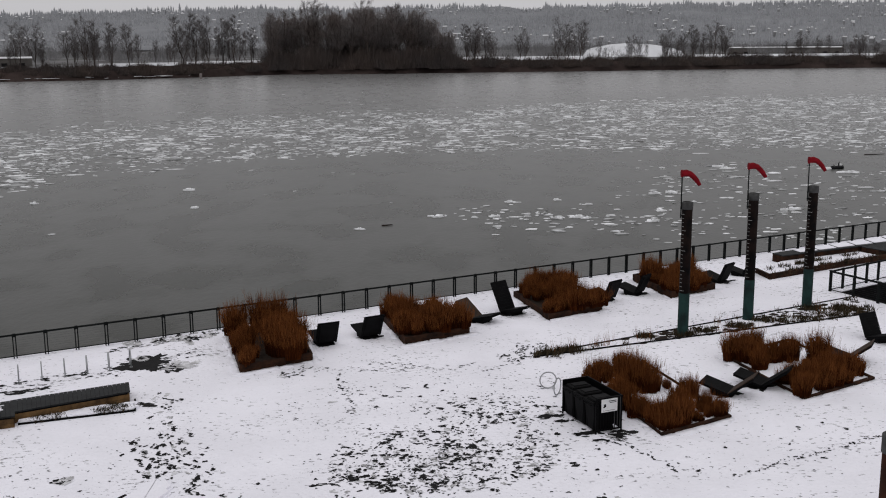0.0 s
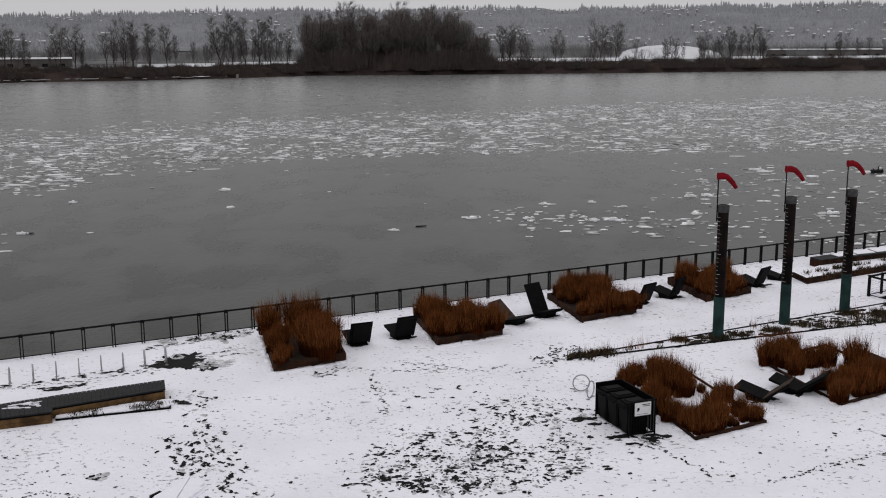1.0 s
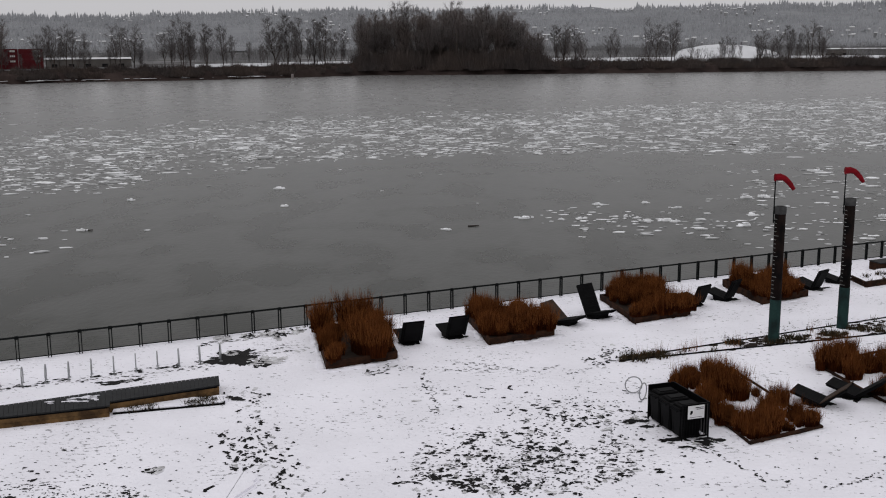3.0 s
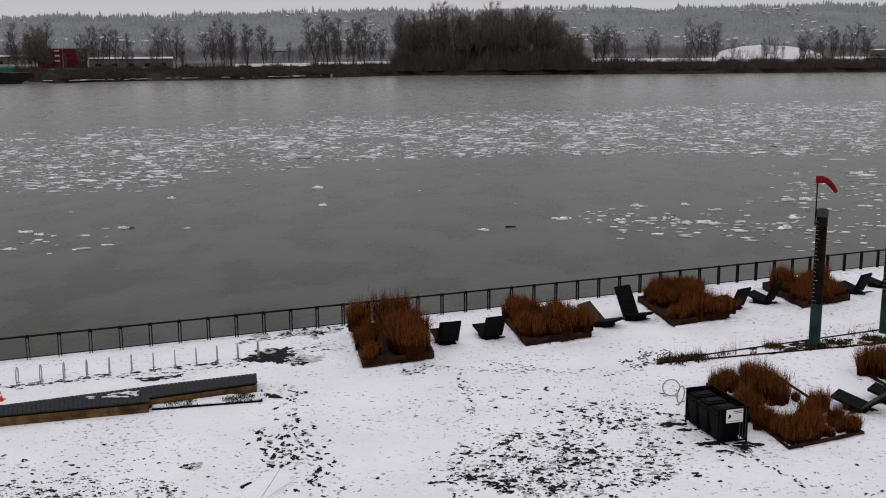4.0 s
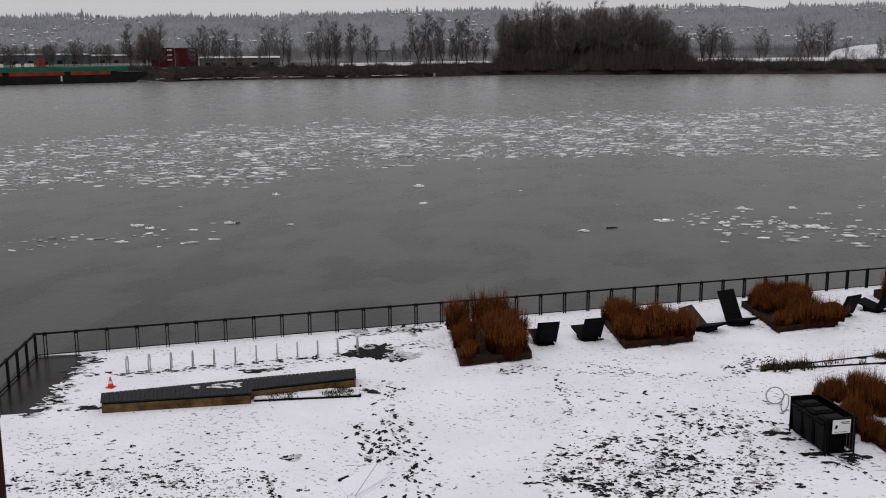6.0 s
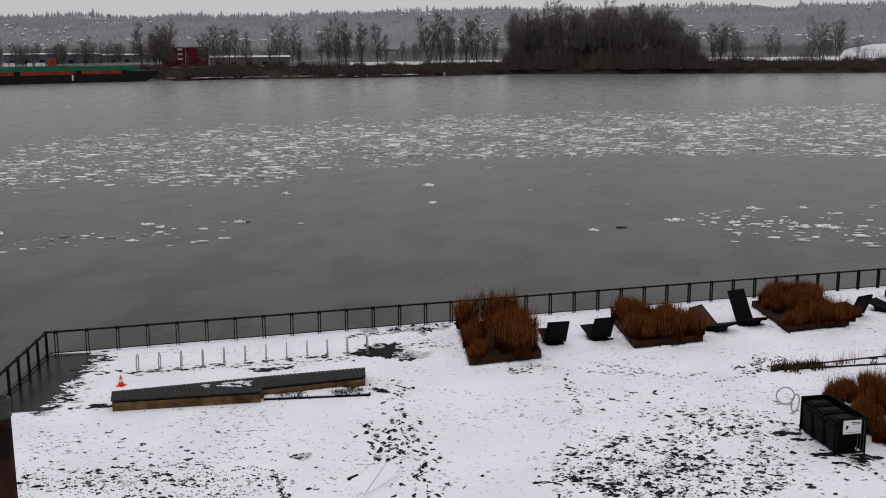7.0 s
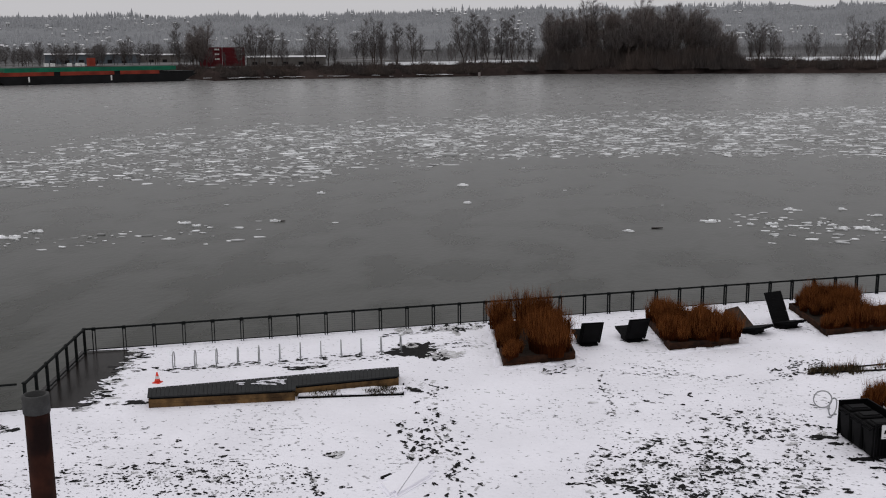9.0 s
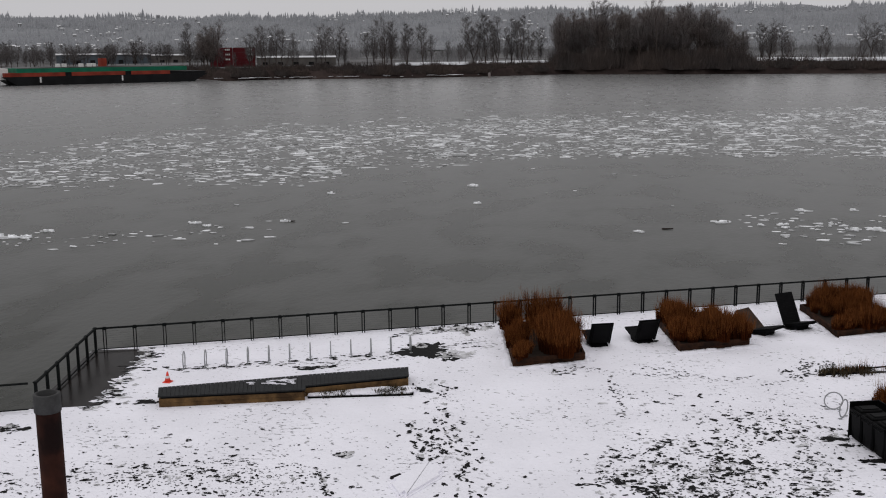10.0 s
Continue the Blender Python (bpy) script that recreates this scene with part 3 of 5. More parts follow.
def lounger(name, mat_back, mat_seat, back_len, back_deg, label):
    """A zigzag slatted lounge chair on a plinth. It faces +x."""
    root = thing(name, Matrix(), label, "lounge chair", "promenade loungers")
    w2 = 0.49
    joint = Vector((-0.28, 0, 0.15))
    tip = Vector((0.78, 0, 0.44))
    bm = bmesh.new()
    foot = [bm.verts.new((x, y, z)) for y in (-0.38, 0.38) for x, z in ((-0.46, -0.02), (0.34, -0.02), (0.42, 0.27), (-0.26, 0.10))]
    for f in ((0, 1, 2, 3), (7, 6, 5, 4), (1, 0, 4, 5), (2, 1, 5, 6), (3, 2, 6, 7), (0, 3, 7, 4)):
        bm.faces.new([foot[i] for i in f])
    bmesh.ops.recalc_face_normals(bm, faces=bm.faces[:])
    bmesh.ops.bevel(bm, geom=bm.edges[:], offset=0.02, segments=2, affect="EDGES")
    part("plinth", bm, SLAT, root)
    ba = radians(back_deg)
    head = joint + Vector((-math.cos(ba), 0, math.sin(ba))) * back_len
    for nm, a, b, k, m in (("seat_slat", joint, tip, 8, mat_seat), ("back_slat", joint, head, 9, mat_back)):
        d = (b - a)
        L = d.length
        e = d.normalized()
        nrm = Vector((-e.z, 0, e.x)) if nm == "seat_slat" else Vector((e.z, 0, -e.x))
        frame_m = Matrix(((e.x, 0, nrm.x, a.x), (0, 1, 0, 0), (e.z, 0, nrm.z, a.z), (0, 0, 0, 1)))
        for i in range(k):
            bm = bmesh.new()
            box(bm, L * (i + 0.015) / k, -w2, -0.015, L * (i + 0.985) / k, w2, 0.02, frame_m, bevel=0.005)
            part(nm, bm, m, root)
        bm = bmesh.new()
        box(bm, 0.03, -w2 + 0.09, -0.11, L * 0.96, w2 - 0.09, -0.018, frame_m, bevel=0.03)
        part("shell", bm, SLAT, root)
        for s in (-1, 1):
            bm = bmesh.new()
            box(bm, -0.02, s * (w2 - 0.05) - 0.03, -0.075, L - 0.02, s * (w2 - 0.05) + 0.03, -0.017, frame_m, bevel=0.008)
            part("side_rail", bm, SLAT, root)
    return root


DARKL = "dark slatted zigzag lounge chair standing in snow"
BROWNL = "brown-backed slatted lounge chair standing in snow"
low = lounger("lounge_chair", SLAT, SLAT, 1.05, 66, DARKL)
low.matrix_basis = place(-5.25, 43.75, 0, 115)
for x, y, a in ((-3.42, 44.80, 120), (8.05, 51.30, 132), (9.75, 52.50, 142), (14.75, 55.20, 135), (16.40, 56.80, 148)):
    copy_thing(low, place(x, y, 0, a))
tall = lounger("lounge_chair", SLAT, SLAT, 1.45, 62, DARKL)
tall.matrix_basis = place(3.20, 48.65, 0, -50)
copy_thing(low, place(18.75, 43.6, 0, -62))
brown = lounger("lounge_chair", SLATB, SLAT, 1.15, 40, BROWNL)
brown.matrix_basis = place(1.70, 47.30, 0, -36)
for x, y, a in ((10.25, 36.85, 150), (16.1, 40.9, 150)):
    copy_thing(brown, place(x, y, 0, a))
flat = lounger("lounge_chair", SLAT, SLAT, 1.15, 38, DARKL)
flat.matrix_basis = place(11.75, 37.75, 0, 148)

# ---- tall piles ----


def pile(x, y, green, sock, height=5.92, lean=0.0):
    label = "tall tarred steel pile with tide marks and a red wind sock" if sock else "tall rusted steel pile with a galvanised band on top"
    root = thing("wind_pile" if sock else "steel_pile", pose(x, y, 0, 0, lean, 0), label, "pile", "promenade piles")
    r = 0.225 if green else 0.205
    split = 1.9 if green else 0.0
    if green:
        bm = bmesh.new()
        lathe(bm, [(r + 0.03, -0.3), (r + 0.03, 0.0), (r + 0.012, 0.03), (r + 0.012, split - 0.02), (r, split)], 24)
        part("painted_base", bm, GREEN, root, "green painted base", True)
    bm = bmesh.new()
    lathe(bm, [(r, split - 0.3), (r, height - 0.25), (r, height), (r - 0.03, height), (r - 0.03, height - 0.6)], 24)
    part("shaft", bm, PILED if green else PILE, root, "", True)
    bm = bmesh.new()
    lathe(bm, [(r + 0.004, height - 0.30), (r + 0.02, height - 0.29), (r + 0.02, height + 0.012), (r + 0.0, height + 0.02), (r - 0.035, height + 0.02), (r - 0.035, height - 0.2)], 24)
    part("top_band", bm, GALV, root, "grey galvanised band", True)
    if sock:
        for k in range(20):
            bm = bmesh.new()
            z = split + 0.12 + k * 0.178
            lng = 0.30 if k % 5 == 0 else 0.17
            for s in range(4):
                a0 = radians(196 + s * lng * 45)
                a1 = radians(196 + (s + 1) * lng * 45)
                v = []
                for rr2, zz in ((r + 0.012, z), (r + 0.012, z + 0.016)):
                    v.append([bm.verts.new((rr2 * math.cos(q), rr2 * math.sin(q), zz)) for q in (a0, a1)])
                bm.faces.new((v[0][0], v[0][1], v[1][1], v[1][0]))
            part("tide_mark", bm, MARK, root)
        bm = bmesh.new()
        tube(bm, (-r - 0.05, 0, height - 0.7), (-r - 0.05, 0, height + 1.12), 0.028, sides=8)
        box(bm, -r - 0.08, -0.03, height - 0.62, -r + 0.01, 0.03, height - 0.56)
        box(bm, -r - 0.08, -0.03, height - 0.30, -r + 0.01, 0.03, height - 0.24)
        part("rod", bm, RAIL, root)
        bm = bmesh.new()
        path = [(-0.30, 0, 1.25, 0.145), (-0.10, 0, 1.27, 0.15), (0.08, 0, 1.22, 0.125), (0.20, 0, 1.12, 0.115), (0.34, 0, 0.97, 0.105), (0.50, 0, 0.74, 0.075)]
        prev = None
        for i, (px, py, pz, pr) in enumerate(path):
            a = Vector(path[max(0, i - 1)][:3])
            b = Vector(path[min(len(path) - 1, i + 1)][:3])
            q = (b - a).to_track_quat("Z", "Y").to_matrix()
            ring = [bm.verts.new(Vector((px, py, pz + height)) + q @ Vector((pr * math.cos(c * math.tau / 14), pr * math.sin(c * math.tau / 14), 0))) for c in range(14)]
            if prev:
                for c in range(14):
                    bm.faces.new((prev[c], prev[(c + 1) % 14], ring[(c + 1) % 14], ring[c]))
            prev = ring
        bmesh.ops.recalc_face_normals(bm, faces=bm.faces[:])
        sock_cloth = part("wind_sock", bm, RED, root, "drooping red cloth wind sock", True)
        bm = bmesh.new()
        lathe(bm, [(0.145, -0.02), (0.165, -0.02), (0.165, 0.02), (0.145, 0.02)], 16)
        bmesh.ops.transform(bm, matrix=pose(-0.30, 0, height + 1.25, 0, 90, 0), verts=bm.verts[:])
        part("sock_ring", bm, RED, sock_cloth)
    return root


for x, y in ((10.54, 44.80), (14.15, 47.33), (17.67, 49.60)):
    pile(x, y, True, True)
pile(-11.01, 14.42, False, False, height=6.96, lean=0.0)
pile(7.54, 16.56, False, False, height=6.22)

# ---- long bench with its bed ----
bench = thing("long_bench", Matrix(), "long ochre timber bench with dark slatted top", "bench")


def bench_run(fa, fb, ba, bb, h):
    """A wedge-shaped run of bench: front edge fa to fb, back edge ba to bb."""
    fa, fb, ba, bb = (Vector(v) for v in (fa, fb, ba, bb))
    mid = (fa + fb + ba + bb) / 4

    def shrink(p, f):
        return tuple(mid + (p - mid) * f)
    for k in range(2):
        bm = bmesh.new()
        prism(bm, [shrink(p, 0.985) for p in (fa, fb, bb, ba)], 0.16 * k - 0.05 * (k == 0), 0.16 * k + 0.152)
        part("timber_course", bm, OCHRE, bench, "ochre timber face")
    bm = bmesh.new()
    prism(bm, [shrink(p, 0.95) for p in (fa, fb, bb, ba)], 0.31, h - 0.04)
    part("shadow_gap", bm, SLAT, bench)
    count = int((fb - fa).length / 0.15)
    for i in range(count):
        u0, u1 = (i + 0.03) / count, (i + 0.97) / count
        bm = bmesh.new()
        prism(bm, [tuple(fa.lerp(fb, u0)), tuple(fa.lerp(fb, u1)), tuple(ba.lerp(bb, u1)), tuple(ba.lerp(bb, u0))], h - 0.045, h + 0.002 * (i % 3))
        part("top_slat", bm, BENCHTOP, bench)


bench_run((-19.49, 31.73), (-14.63, 33.78), (-19.99, 32.65), (-15.30, 35.40), 0.42)
bench_run((-14.85, 34.16), (-11.44, 36.26), (-15.37, 35.39), (-11.80, 37.33), 0.42)
bm = bmesh.new()
rs = random.Random(6)
for k in range(34):
    s, t = rs.choice((0.62, 0.74, 0.80, 0.86, 0.90)) + rs.uniform(-0.03, 0.03), rs.uniform(0.35, 0.75)
    p = Vector((-19.6, 31.95)).lerp(Vector((-14.75, 33.9)), s).lerp(Vector((-20.0, 32.65)).lerp(Vector((-15.4, 35.4)), s), t)
    blob(bm, p.x, p.y, 0.428 + 0.0004 * k, rs.uniform(0.04, 0.15), rs.uniform(0.015, 0.04), rs.uniform(0.2, 0.6), rs, 9, 0.012, 0.5)
mesh_thing("snow_patch", bm, SNOW, "thin patch of snow left on a bench", "snow", kind="stuff")
bm = bmesh.new()
prism(bm, [(-14.62, 34.0), (-11.05, 35.28), (-11.25, 36.1), (-14.6, 34.2)], 0.0, 0.035)
mesh_thing("bed_soil", bm, SOIL, "dark soil bed in front of a bench", "soil", kind="structure")
edge = thing("bed_edging", Matrix(), "dark steel edging of a planting bed", "edging")
bm = bmesh.new()
for a, b in (((-14.65, 34.0), (-11.0, 35.3)), ((-11.0, 35.3), (-11.35, 36.5))):
    d = (Vector(b) - Vector(a))
    box(bm, 0, -0.02, 0, d.length, 0.04, 0.06, place(a[0], a[1], 0, math.degrees(math.atan2(d.y, d.x))))
part("edge_strip", bm, SLAT, edge)

# ---- bike racks, cone, bins ----


def hoop(x, y, rz, r=0.33, label="galvanised steel hoop bike rack in snow", closed=False):
    root = thing("bike_rack", place(x, y, 0, rz), label, "bike rack", "bike racks")
    bm = bmesh.new()
    c = 0.68 - r
    pts = [Vector((0.22, 0, 0.0))] + [Vector((r * math.cos(radians(a)), 0, c + r * math.sin(radians(a)))) for a in range(-42, 223, 15)] + [Vector((-0.22, 0, 0.0))]
    if closed:
        pts = [Vector((r * math.cos(radians(a)), 0, r + 0.02 + r * math.sin(radians(a)))) for a in range(0, 375, 15)]
    for a, b in zip(pts, pts[1:]):
        tube(bm, a, b, 0.024, sides=6, cap=False)
    part("hoop_tube", bm, STEEL, root, "", True)
    for s in (-1, 1):
        bm = bmesh.new()
        lathe(bm, [(0.07, 0), (0.07, 0.015), (0.03, 0.02)], 10)
        ob = part("foot_plate", bm, STEEL, root)
        ob.location = (s * 0.22, 0, 0.0)
    return root


RACKS = Vector((-20.95, 36.25, 0)), Vector((-12.75, 40.70, 0))
for k in range(12):
    p = RACKS[0].lerp(RACKS[1], k / 11)
    hoop(p.x, p.y, 112)
hoop(3.85, 37.5, 5, 0.31, "round steel ring bike rack beside the bins", True)
hoop(4.12, 36.75, 60, 0.31, "round steel ring bike rack beside the bins", True)

cone = thing("traffic_cone", place(-20.66, 34.45) @ Matrix.Scale(0.88, 4), "orange traffic cone with a white collar on snow", "traffic cone")
bm = bmesh.new()
box(bm, -0.18, -0.18, 0, 0.18, 0.18, 0.035, bevel=0.012)
part("cone_base", bm, ORANGE, cone)
bm = bmesh.new()
lathe(bm, [(0.135, 0.035), (0.095, 0.2), (0.055, 0.36), (0.03, 0.47), (0.022, 0.475)], 16)
cone_body = part("cone_body", bm, ORANGE, cone, "", True)
bm = bmesh.new()
lathe(bm, [(0.10, 0.19), (0.102, 0.195), (0.075, 0.295), (0.072, 0.30)], 16)
part("white_collar", bm, SIGNW, cone_body, "white reflective collar", True)

BM = place(4.95, 32.73, 0, 23)
cage = thing("bin_enclosure", BM, "black steel bin enclosure with a white notice", "bin enclosure")
cw, cd, ch = 1.02, 2.25, 1.24
for sx, sy in ((0.0, 0.0), (cw - 0.045, 0.0), (0.0, cd - 0.045), (cw - 0.045, cd - 0.045), (cw - 0.045, cd / 2)):
    bm = bmesh.new()
    box(bm, sx, sy, 0, sx + 0.045, sy + 0.045, ch, bevel=0.006)
    part("post", bm, BLACKP, cage)
for z in (0.08, ch - 0.05):
    for a in ((0.05, 0.002, z, cw - 0.05, 0.042, z + 0.05), (0.05, cd - 0.042, z, cw - 0.05, cd - 0.002, z + 0.05), (cw - 0.043, 0.05, z, cw - 0.002, cd - 0.05, z + 0.05)):
        bm = bmesh.new()
        box(bm, *a)
        part("rail", bm, BLACKP, cage)
for k in range(9):
    bm = bmesh.new()
    x = 0.09 + k * 0.105
    box(bm, x, 0.008, 0.1, x + 0.022, 0.03, ch - 0.04)
    part("bar", bm, GALV if k > 5 else BLACKP, cage)
for nm, a in (("side_panel", (cw - 0.03, 0.05, 0.12, cw - 0.015, cd - 0.05, ch - 0.04)), ("end_panel", (0.05, cd - 0.03, 0.12, cw - 0.05, cd - 0.02, ch - 0.04))):
    bm = bmesh.new()
    box(bm, *a)
    part(nm, bm, BLACKP, cage)
bm = bmesh.new()
box(bm, 0.20, -0.03, 0.74, 0.80, 0.004, 1.18, bevel=0.004)
notice = part("notice", bm, SIGNW, cage, "white notice board")
for x0, z0, x1, z1 in ((0.46, 1.10, 0.76, 1.125), (0.5, 1.05, 0.76, 1.07), (0.28, 0.93, 0.36, 1.02), (0.26, 0.90, 0.33, 0.94), (0.26, 0.79, 0.7, 0.80)):
    bm = bmesh.new()
    box(bm, x0, -0.036, z0, x1, -0.031, z1)
    part("notice_bar", bm, BLACKP, notice)
for k in range(3):
    cart = thing("waste_cart", BM @ place(0.43, 0.42 + k * 0.70, 0.0, 0), "black plastic wheeled waste cart", "waste cart", "waste carts")
    bm = bmesh.new()
    box(bm, -0.44, -0.32, 0.05, 0.40, 0.32, 1.02, bevel=0.045)
    for v in bm.verts:
        f = 0.84 + 0.16 * min(1, max(0, v.co.z) / 1.0)
        v.co.x *= f
        v.co.y *= f
    box(bm, -0.47, -0.335, 0.97, 0.42, 0.335, 1.02, bevel=0.012)
    for y in (-0.2, 0.2):
        box(bm, -0.405, y - 0.03, 0.12, -0.385, y + 0.03, 0.95, bevel=0.008)
    cart_body = part("cart_body", bm, BLACKP, cart)
    bm = bmesh.new()
    box(bm, -0.49, -0.34, 1.02, 0.43, 0.34, 1.07, bevel=0.018)
    box(bm, -0.40, -0.27, 1.065, 0.36, 0.27, 1.14, bevel=0.035)
    box(bm, -0.30, -0.17, 1.135, 0.28, 0.17, 1.17, bevel=0.016)
    part("cart_lid", bm, BLACKP, cart)
    for q in (-1, 1):
        bm = bmesh.new()
        tube(bm, (0.25, q * 0.22, 0.1), (0.25, q * 0.28, 0.1), 0.1, sides=14)
        part("wheel", bm, BLACKP, cart)
    bm = bmesh.new()
    tube(bm, (-0.51, -0.2, 0.95), (-0.51, 0.2, 0.95), 0.018, sides=6)
    for q in (-0.18, 0.18):
        tube(bm, (-0.51, q, 0.95), (-0.43, q, 0.95), 0.014, sides=6)
    part("handle", bm, BLACKP, cart_body)

# ---- raised bench beds by the river, low herb strip ----
rbed = thing("raised_bed", Matrix(), "low timber-walled raised bed with snow and dry stems", "planter")
A0, A1, C0 = Vector((17.70, 55.55)), Vector((26.30, 60.75)), Vector((25.20, 62.45))
F0, Q0, D0 = Vector((19.68, 59.75)), Vector((19.35, 60.45)), Vector((17.40, 57.35))


def strip_wall(bm, a, b, w, z0, z1):
    d = b - a
    box(bm, 0, 0, z0, d.length, w, z1, place(a.x, a.y, 0, math.degrees(math.atan2(d.y, d.x))), bevel=0.012)
    return bm


for k in range(2):
    part("front_board", strip_wall(bmesh.new(), A0, A1, 0.14, 0.16 * k - 0.04 * (k == 0), 0.16 * k + 0.152), RUST, rbed)
    part("end_board", strip_wall(bmesh.new(), D0, A0 + Vector((0, 0.02)), 0.14, 0.16 * k - 0.04 * (k == 0), 0.14 * k + 0.13), RUST, rbed)
bm = bmesh.new()
prism(bm, [tuple(v) for v in (A0 + Vector((0.05, 0.12)), A1 + Vector((-0.05, 0.1)), C0, F0, D0 + Vector((0.1, 0.1)))], -0.02, 0.15)
part("bed_snow", bm, SNOW, rbed, "snow lying in the bed")
rbench = thing("raised_bench", Matrix(), "long dark timber bench topped with snow along a raised bed", "bench")
FR, BR = C0 + (C0 - F0).normalized() * 9.0, Vector((28.18, 65.64)) + (Vector((28.18, 65.64)) - Q0).normalized() * 6.0
for k in range(2):
    bm = bmesh.new()
    prism(bm, [tuple(v) for v in (F0, FR, BR, Q0)], 0.215 * k - 0.04 * (k == 0), 0.215 * k + 0.205)
    part("timber_course", bm, RUST, rbench)
for k in range(10):
    u0, u1 = k / 10 + 0.002, (k + 1) / 10 - 0.002
    bm = bmesh.new()
    over = Vector((0.02, -0.05))
    prism(bm, [tuple(v) for v in (F0.lerp(FR, u0) + over, F0.lerp(FR, u1) + over, Q0.lerp(BR, u1) - over, Q0.lerp(BR, u0) - over)], 0.425, 0.485)
    part("seat_panel", bm, BENCHTOP, rbench, "dark slatted seat panel")
    if k > 0:
        bm = bmesh.new()
        prism(bm, [tuple(v) for v in (F0.lerp(FR, u0 + 0.004).lerp(Q0.lerp(BR, u0), 0.22), F0.lerp(FR, u1 - 0.004).lerp(Q0.lerp(BR, u1), 0.16), Q0.lerp(BR, u1 - 0.004), Q0.lerp(BR, u0 + 0.004))], 0.486, 0.515)
        part("seat_snow", bm, SNOW, rbench, "snow lying on the seat")
E0, E1 = Vector((26.32, 60.85)), Vector((28.6, 62.2))
cross = thing("cross_bench", Matrix(), "dark timber bench closing the end of a raised bed", "bench")
bm = bmesh.new()
prism(bm, [tuple(v) for v in (E0, E1, E1 + Vector((-0.95, 1.65)), C0 + Vector((0.12, -0.14)))], -0.04, 0.42)
part("bench_body", bm, RUST, cross)
for k in range(9):
    a, b = C0 + Vector((0.10, -0.16)), E1 + Vector((-0.97, 1.63))
    bm = bmesh.new()
    prism(bm, [tuple(v) for v in (E0.lerp(E1, k / 9 + 0.006), E0.lerp(E1, (k + 1) / 9 - 0.006), a.lerp(b, (k + 1) / 9 - 0.006), a.lerp(b, k / 9 + 0.006))], 0.424, 0.475)
    part("top_slat", bm, BENCHTOP, cross)


def herbs(name, n_blades, outline_fn, label, seed, h=0.28, z=0.01):
    rg = random.Random(seed)
    bm = bmesh.new()
    for k in range(n_blades):
        c = outline_fn(rg)
        for s in range(14):
            a = rg.uniform(0, math.tau)
            x, y = c[0] + rg.gauss(0, 0.10), c[1] + rg.gauss(0, 0.10)
            hh, o2 = h * rg.uniform(0.3, 1.0), rg.uniform(0.02, 0.20)
            wd = rg.uniform(0.012, 0.03)
            v = [bm.verts.new((x - wd * math.sin(a), y + wd * math.cos(a), z)), bm.verts.new((x + wd * math.sin(a), y - wd * math.cos(a), z)), bm.verts.new((x + o2 * math.cos(a), y + o2 * math.sin(a), z + hh))]
            bm.faces.new(v)
    return mesh_thing(name, bm, HERB, label, "plants", kind="stuff")


def in_strip(s, t):
    lo = Vector((3.67, 41.5)).lerp(Vector((20.2, 48.15)), s)
    hi = Vector((3.9, 41.9)).lerp(Vector((20.8, 51.6)), s)
    return lo.lerp(hi, t)


bm = bmesh.new()
rg = random.Random(3)
made = 0
while made < 230:
    s, t = rg.random() ** 0.8, rg.random()
    p = in_strip(s, t)
    if noise.noise((p.x * 0.55, p.y * 0.8, 9)) < 0.02 + 0.25 * rg.random() - 0.12 * (s > 0.75) and t > 0.12:
        continue
    r = rg.uniform(0.05, 0.20)
    blob(bm, p.x, p.y, 0.004 + 0.00003 * made, r * 1.4, r * 0.8, rg.uniform(0, 0.9), rg, 9, 0, 0.45)
    made += 1
mesh_thing("bare_soil_patches", bm, SOIL, "dark soil showing through snow in a bed", "soil", kind="stuff")
strip_edge = thing("strip_edging", Matrix(), "thin dark steel edging of a long planting strip", "edging")
for t, z in ((0.0, 0.05), (1.0, 0.04)):
    a, b = in_strip(0, t), in_strip(1, t)
    d = b - a
    bm = bmesh.new()
    box(bm, 0, -0.035, -0.02, d.length, 0.035, z, place(a.x, a.y, 0, math.degrees(math.atan2(d.y, d.x))))
    part("edge_strip", bm, SLAT, strip_edge)


BUSHES = [(in_strip(s, t), r) for s, t, r in ((0.03, 0.5, 0.35), (0.06, 0.6, 0.40), (0.10, 0.4, 0.35), (0.30, 0.7, 0.2), (0.42, 0.2, 0.25), (0.47, 0.35, 0.3), (0.58, 0.25, 0.3), (0.66, 0.45, 0.3), (0.72, 0.2, 0.35), (0.80, 0.15, 0.4), (0.84, 0.75, 0.35), (0.88, 0.15, 0.5), (0.93, 0.2, 0.55), (0.97, 0.3, 0.5), (0.92, 0.5, 0.35))]


def strip_spot(rg):
    if rg.random() < 0.12:
        return in_strip(rg.random(), rg.random())
    c, r = rg.choice(BUSHES)
    return c + Vector((rg.gauss(0, r * 0.8), rg.gauss(0, r * 0.6)))


herbs("low_herbs", 330, strip_spot, "low brown frosted herbs along a planting strip", 8)
bm = bmesh.new()
for k in range(130):
    p = in_strip(rg.choice((0.06, 0.10, 0.16, 0.19, 0.30, 0.52, 0.85)) + rg.gauss(0, 0.012), rg.uniform(0.2, 0.9))
    a, h, w = rg.uniform(0, math.tau), rg.uniform(0.3, 0.75), 0.006
    v = [bm.verts.new((p.x - w, p.y, 0)), bm.verts.new((p.x + w, p.y, 0)), bm.verts.new((p.x + 0.2 * h * math.cos(a), p.y + 0.2 * h * math.sin(a), h))]
    bm.faces.new(v)
mesh_thing("dry_stems", bm, PLUME, "thin pale dry grass stems in a planting strip", "plants", kind="stuff")
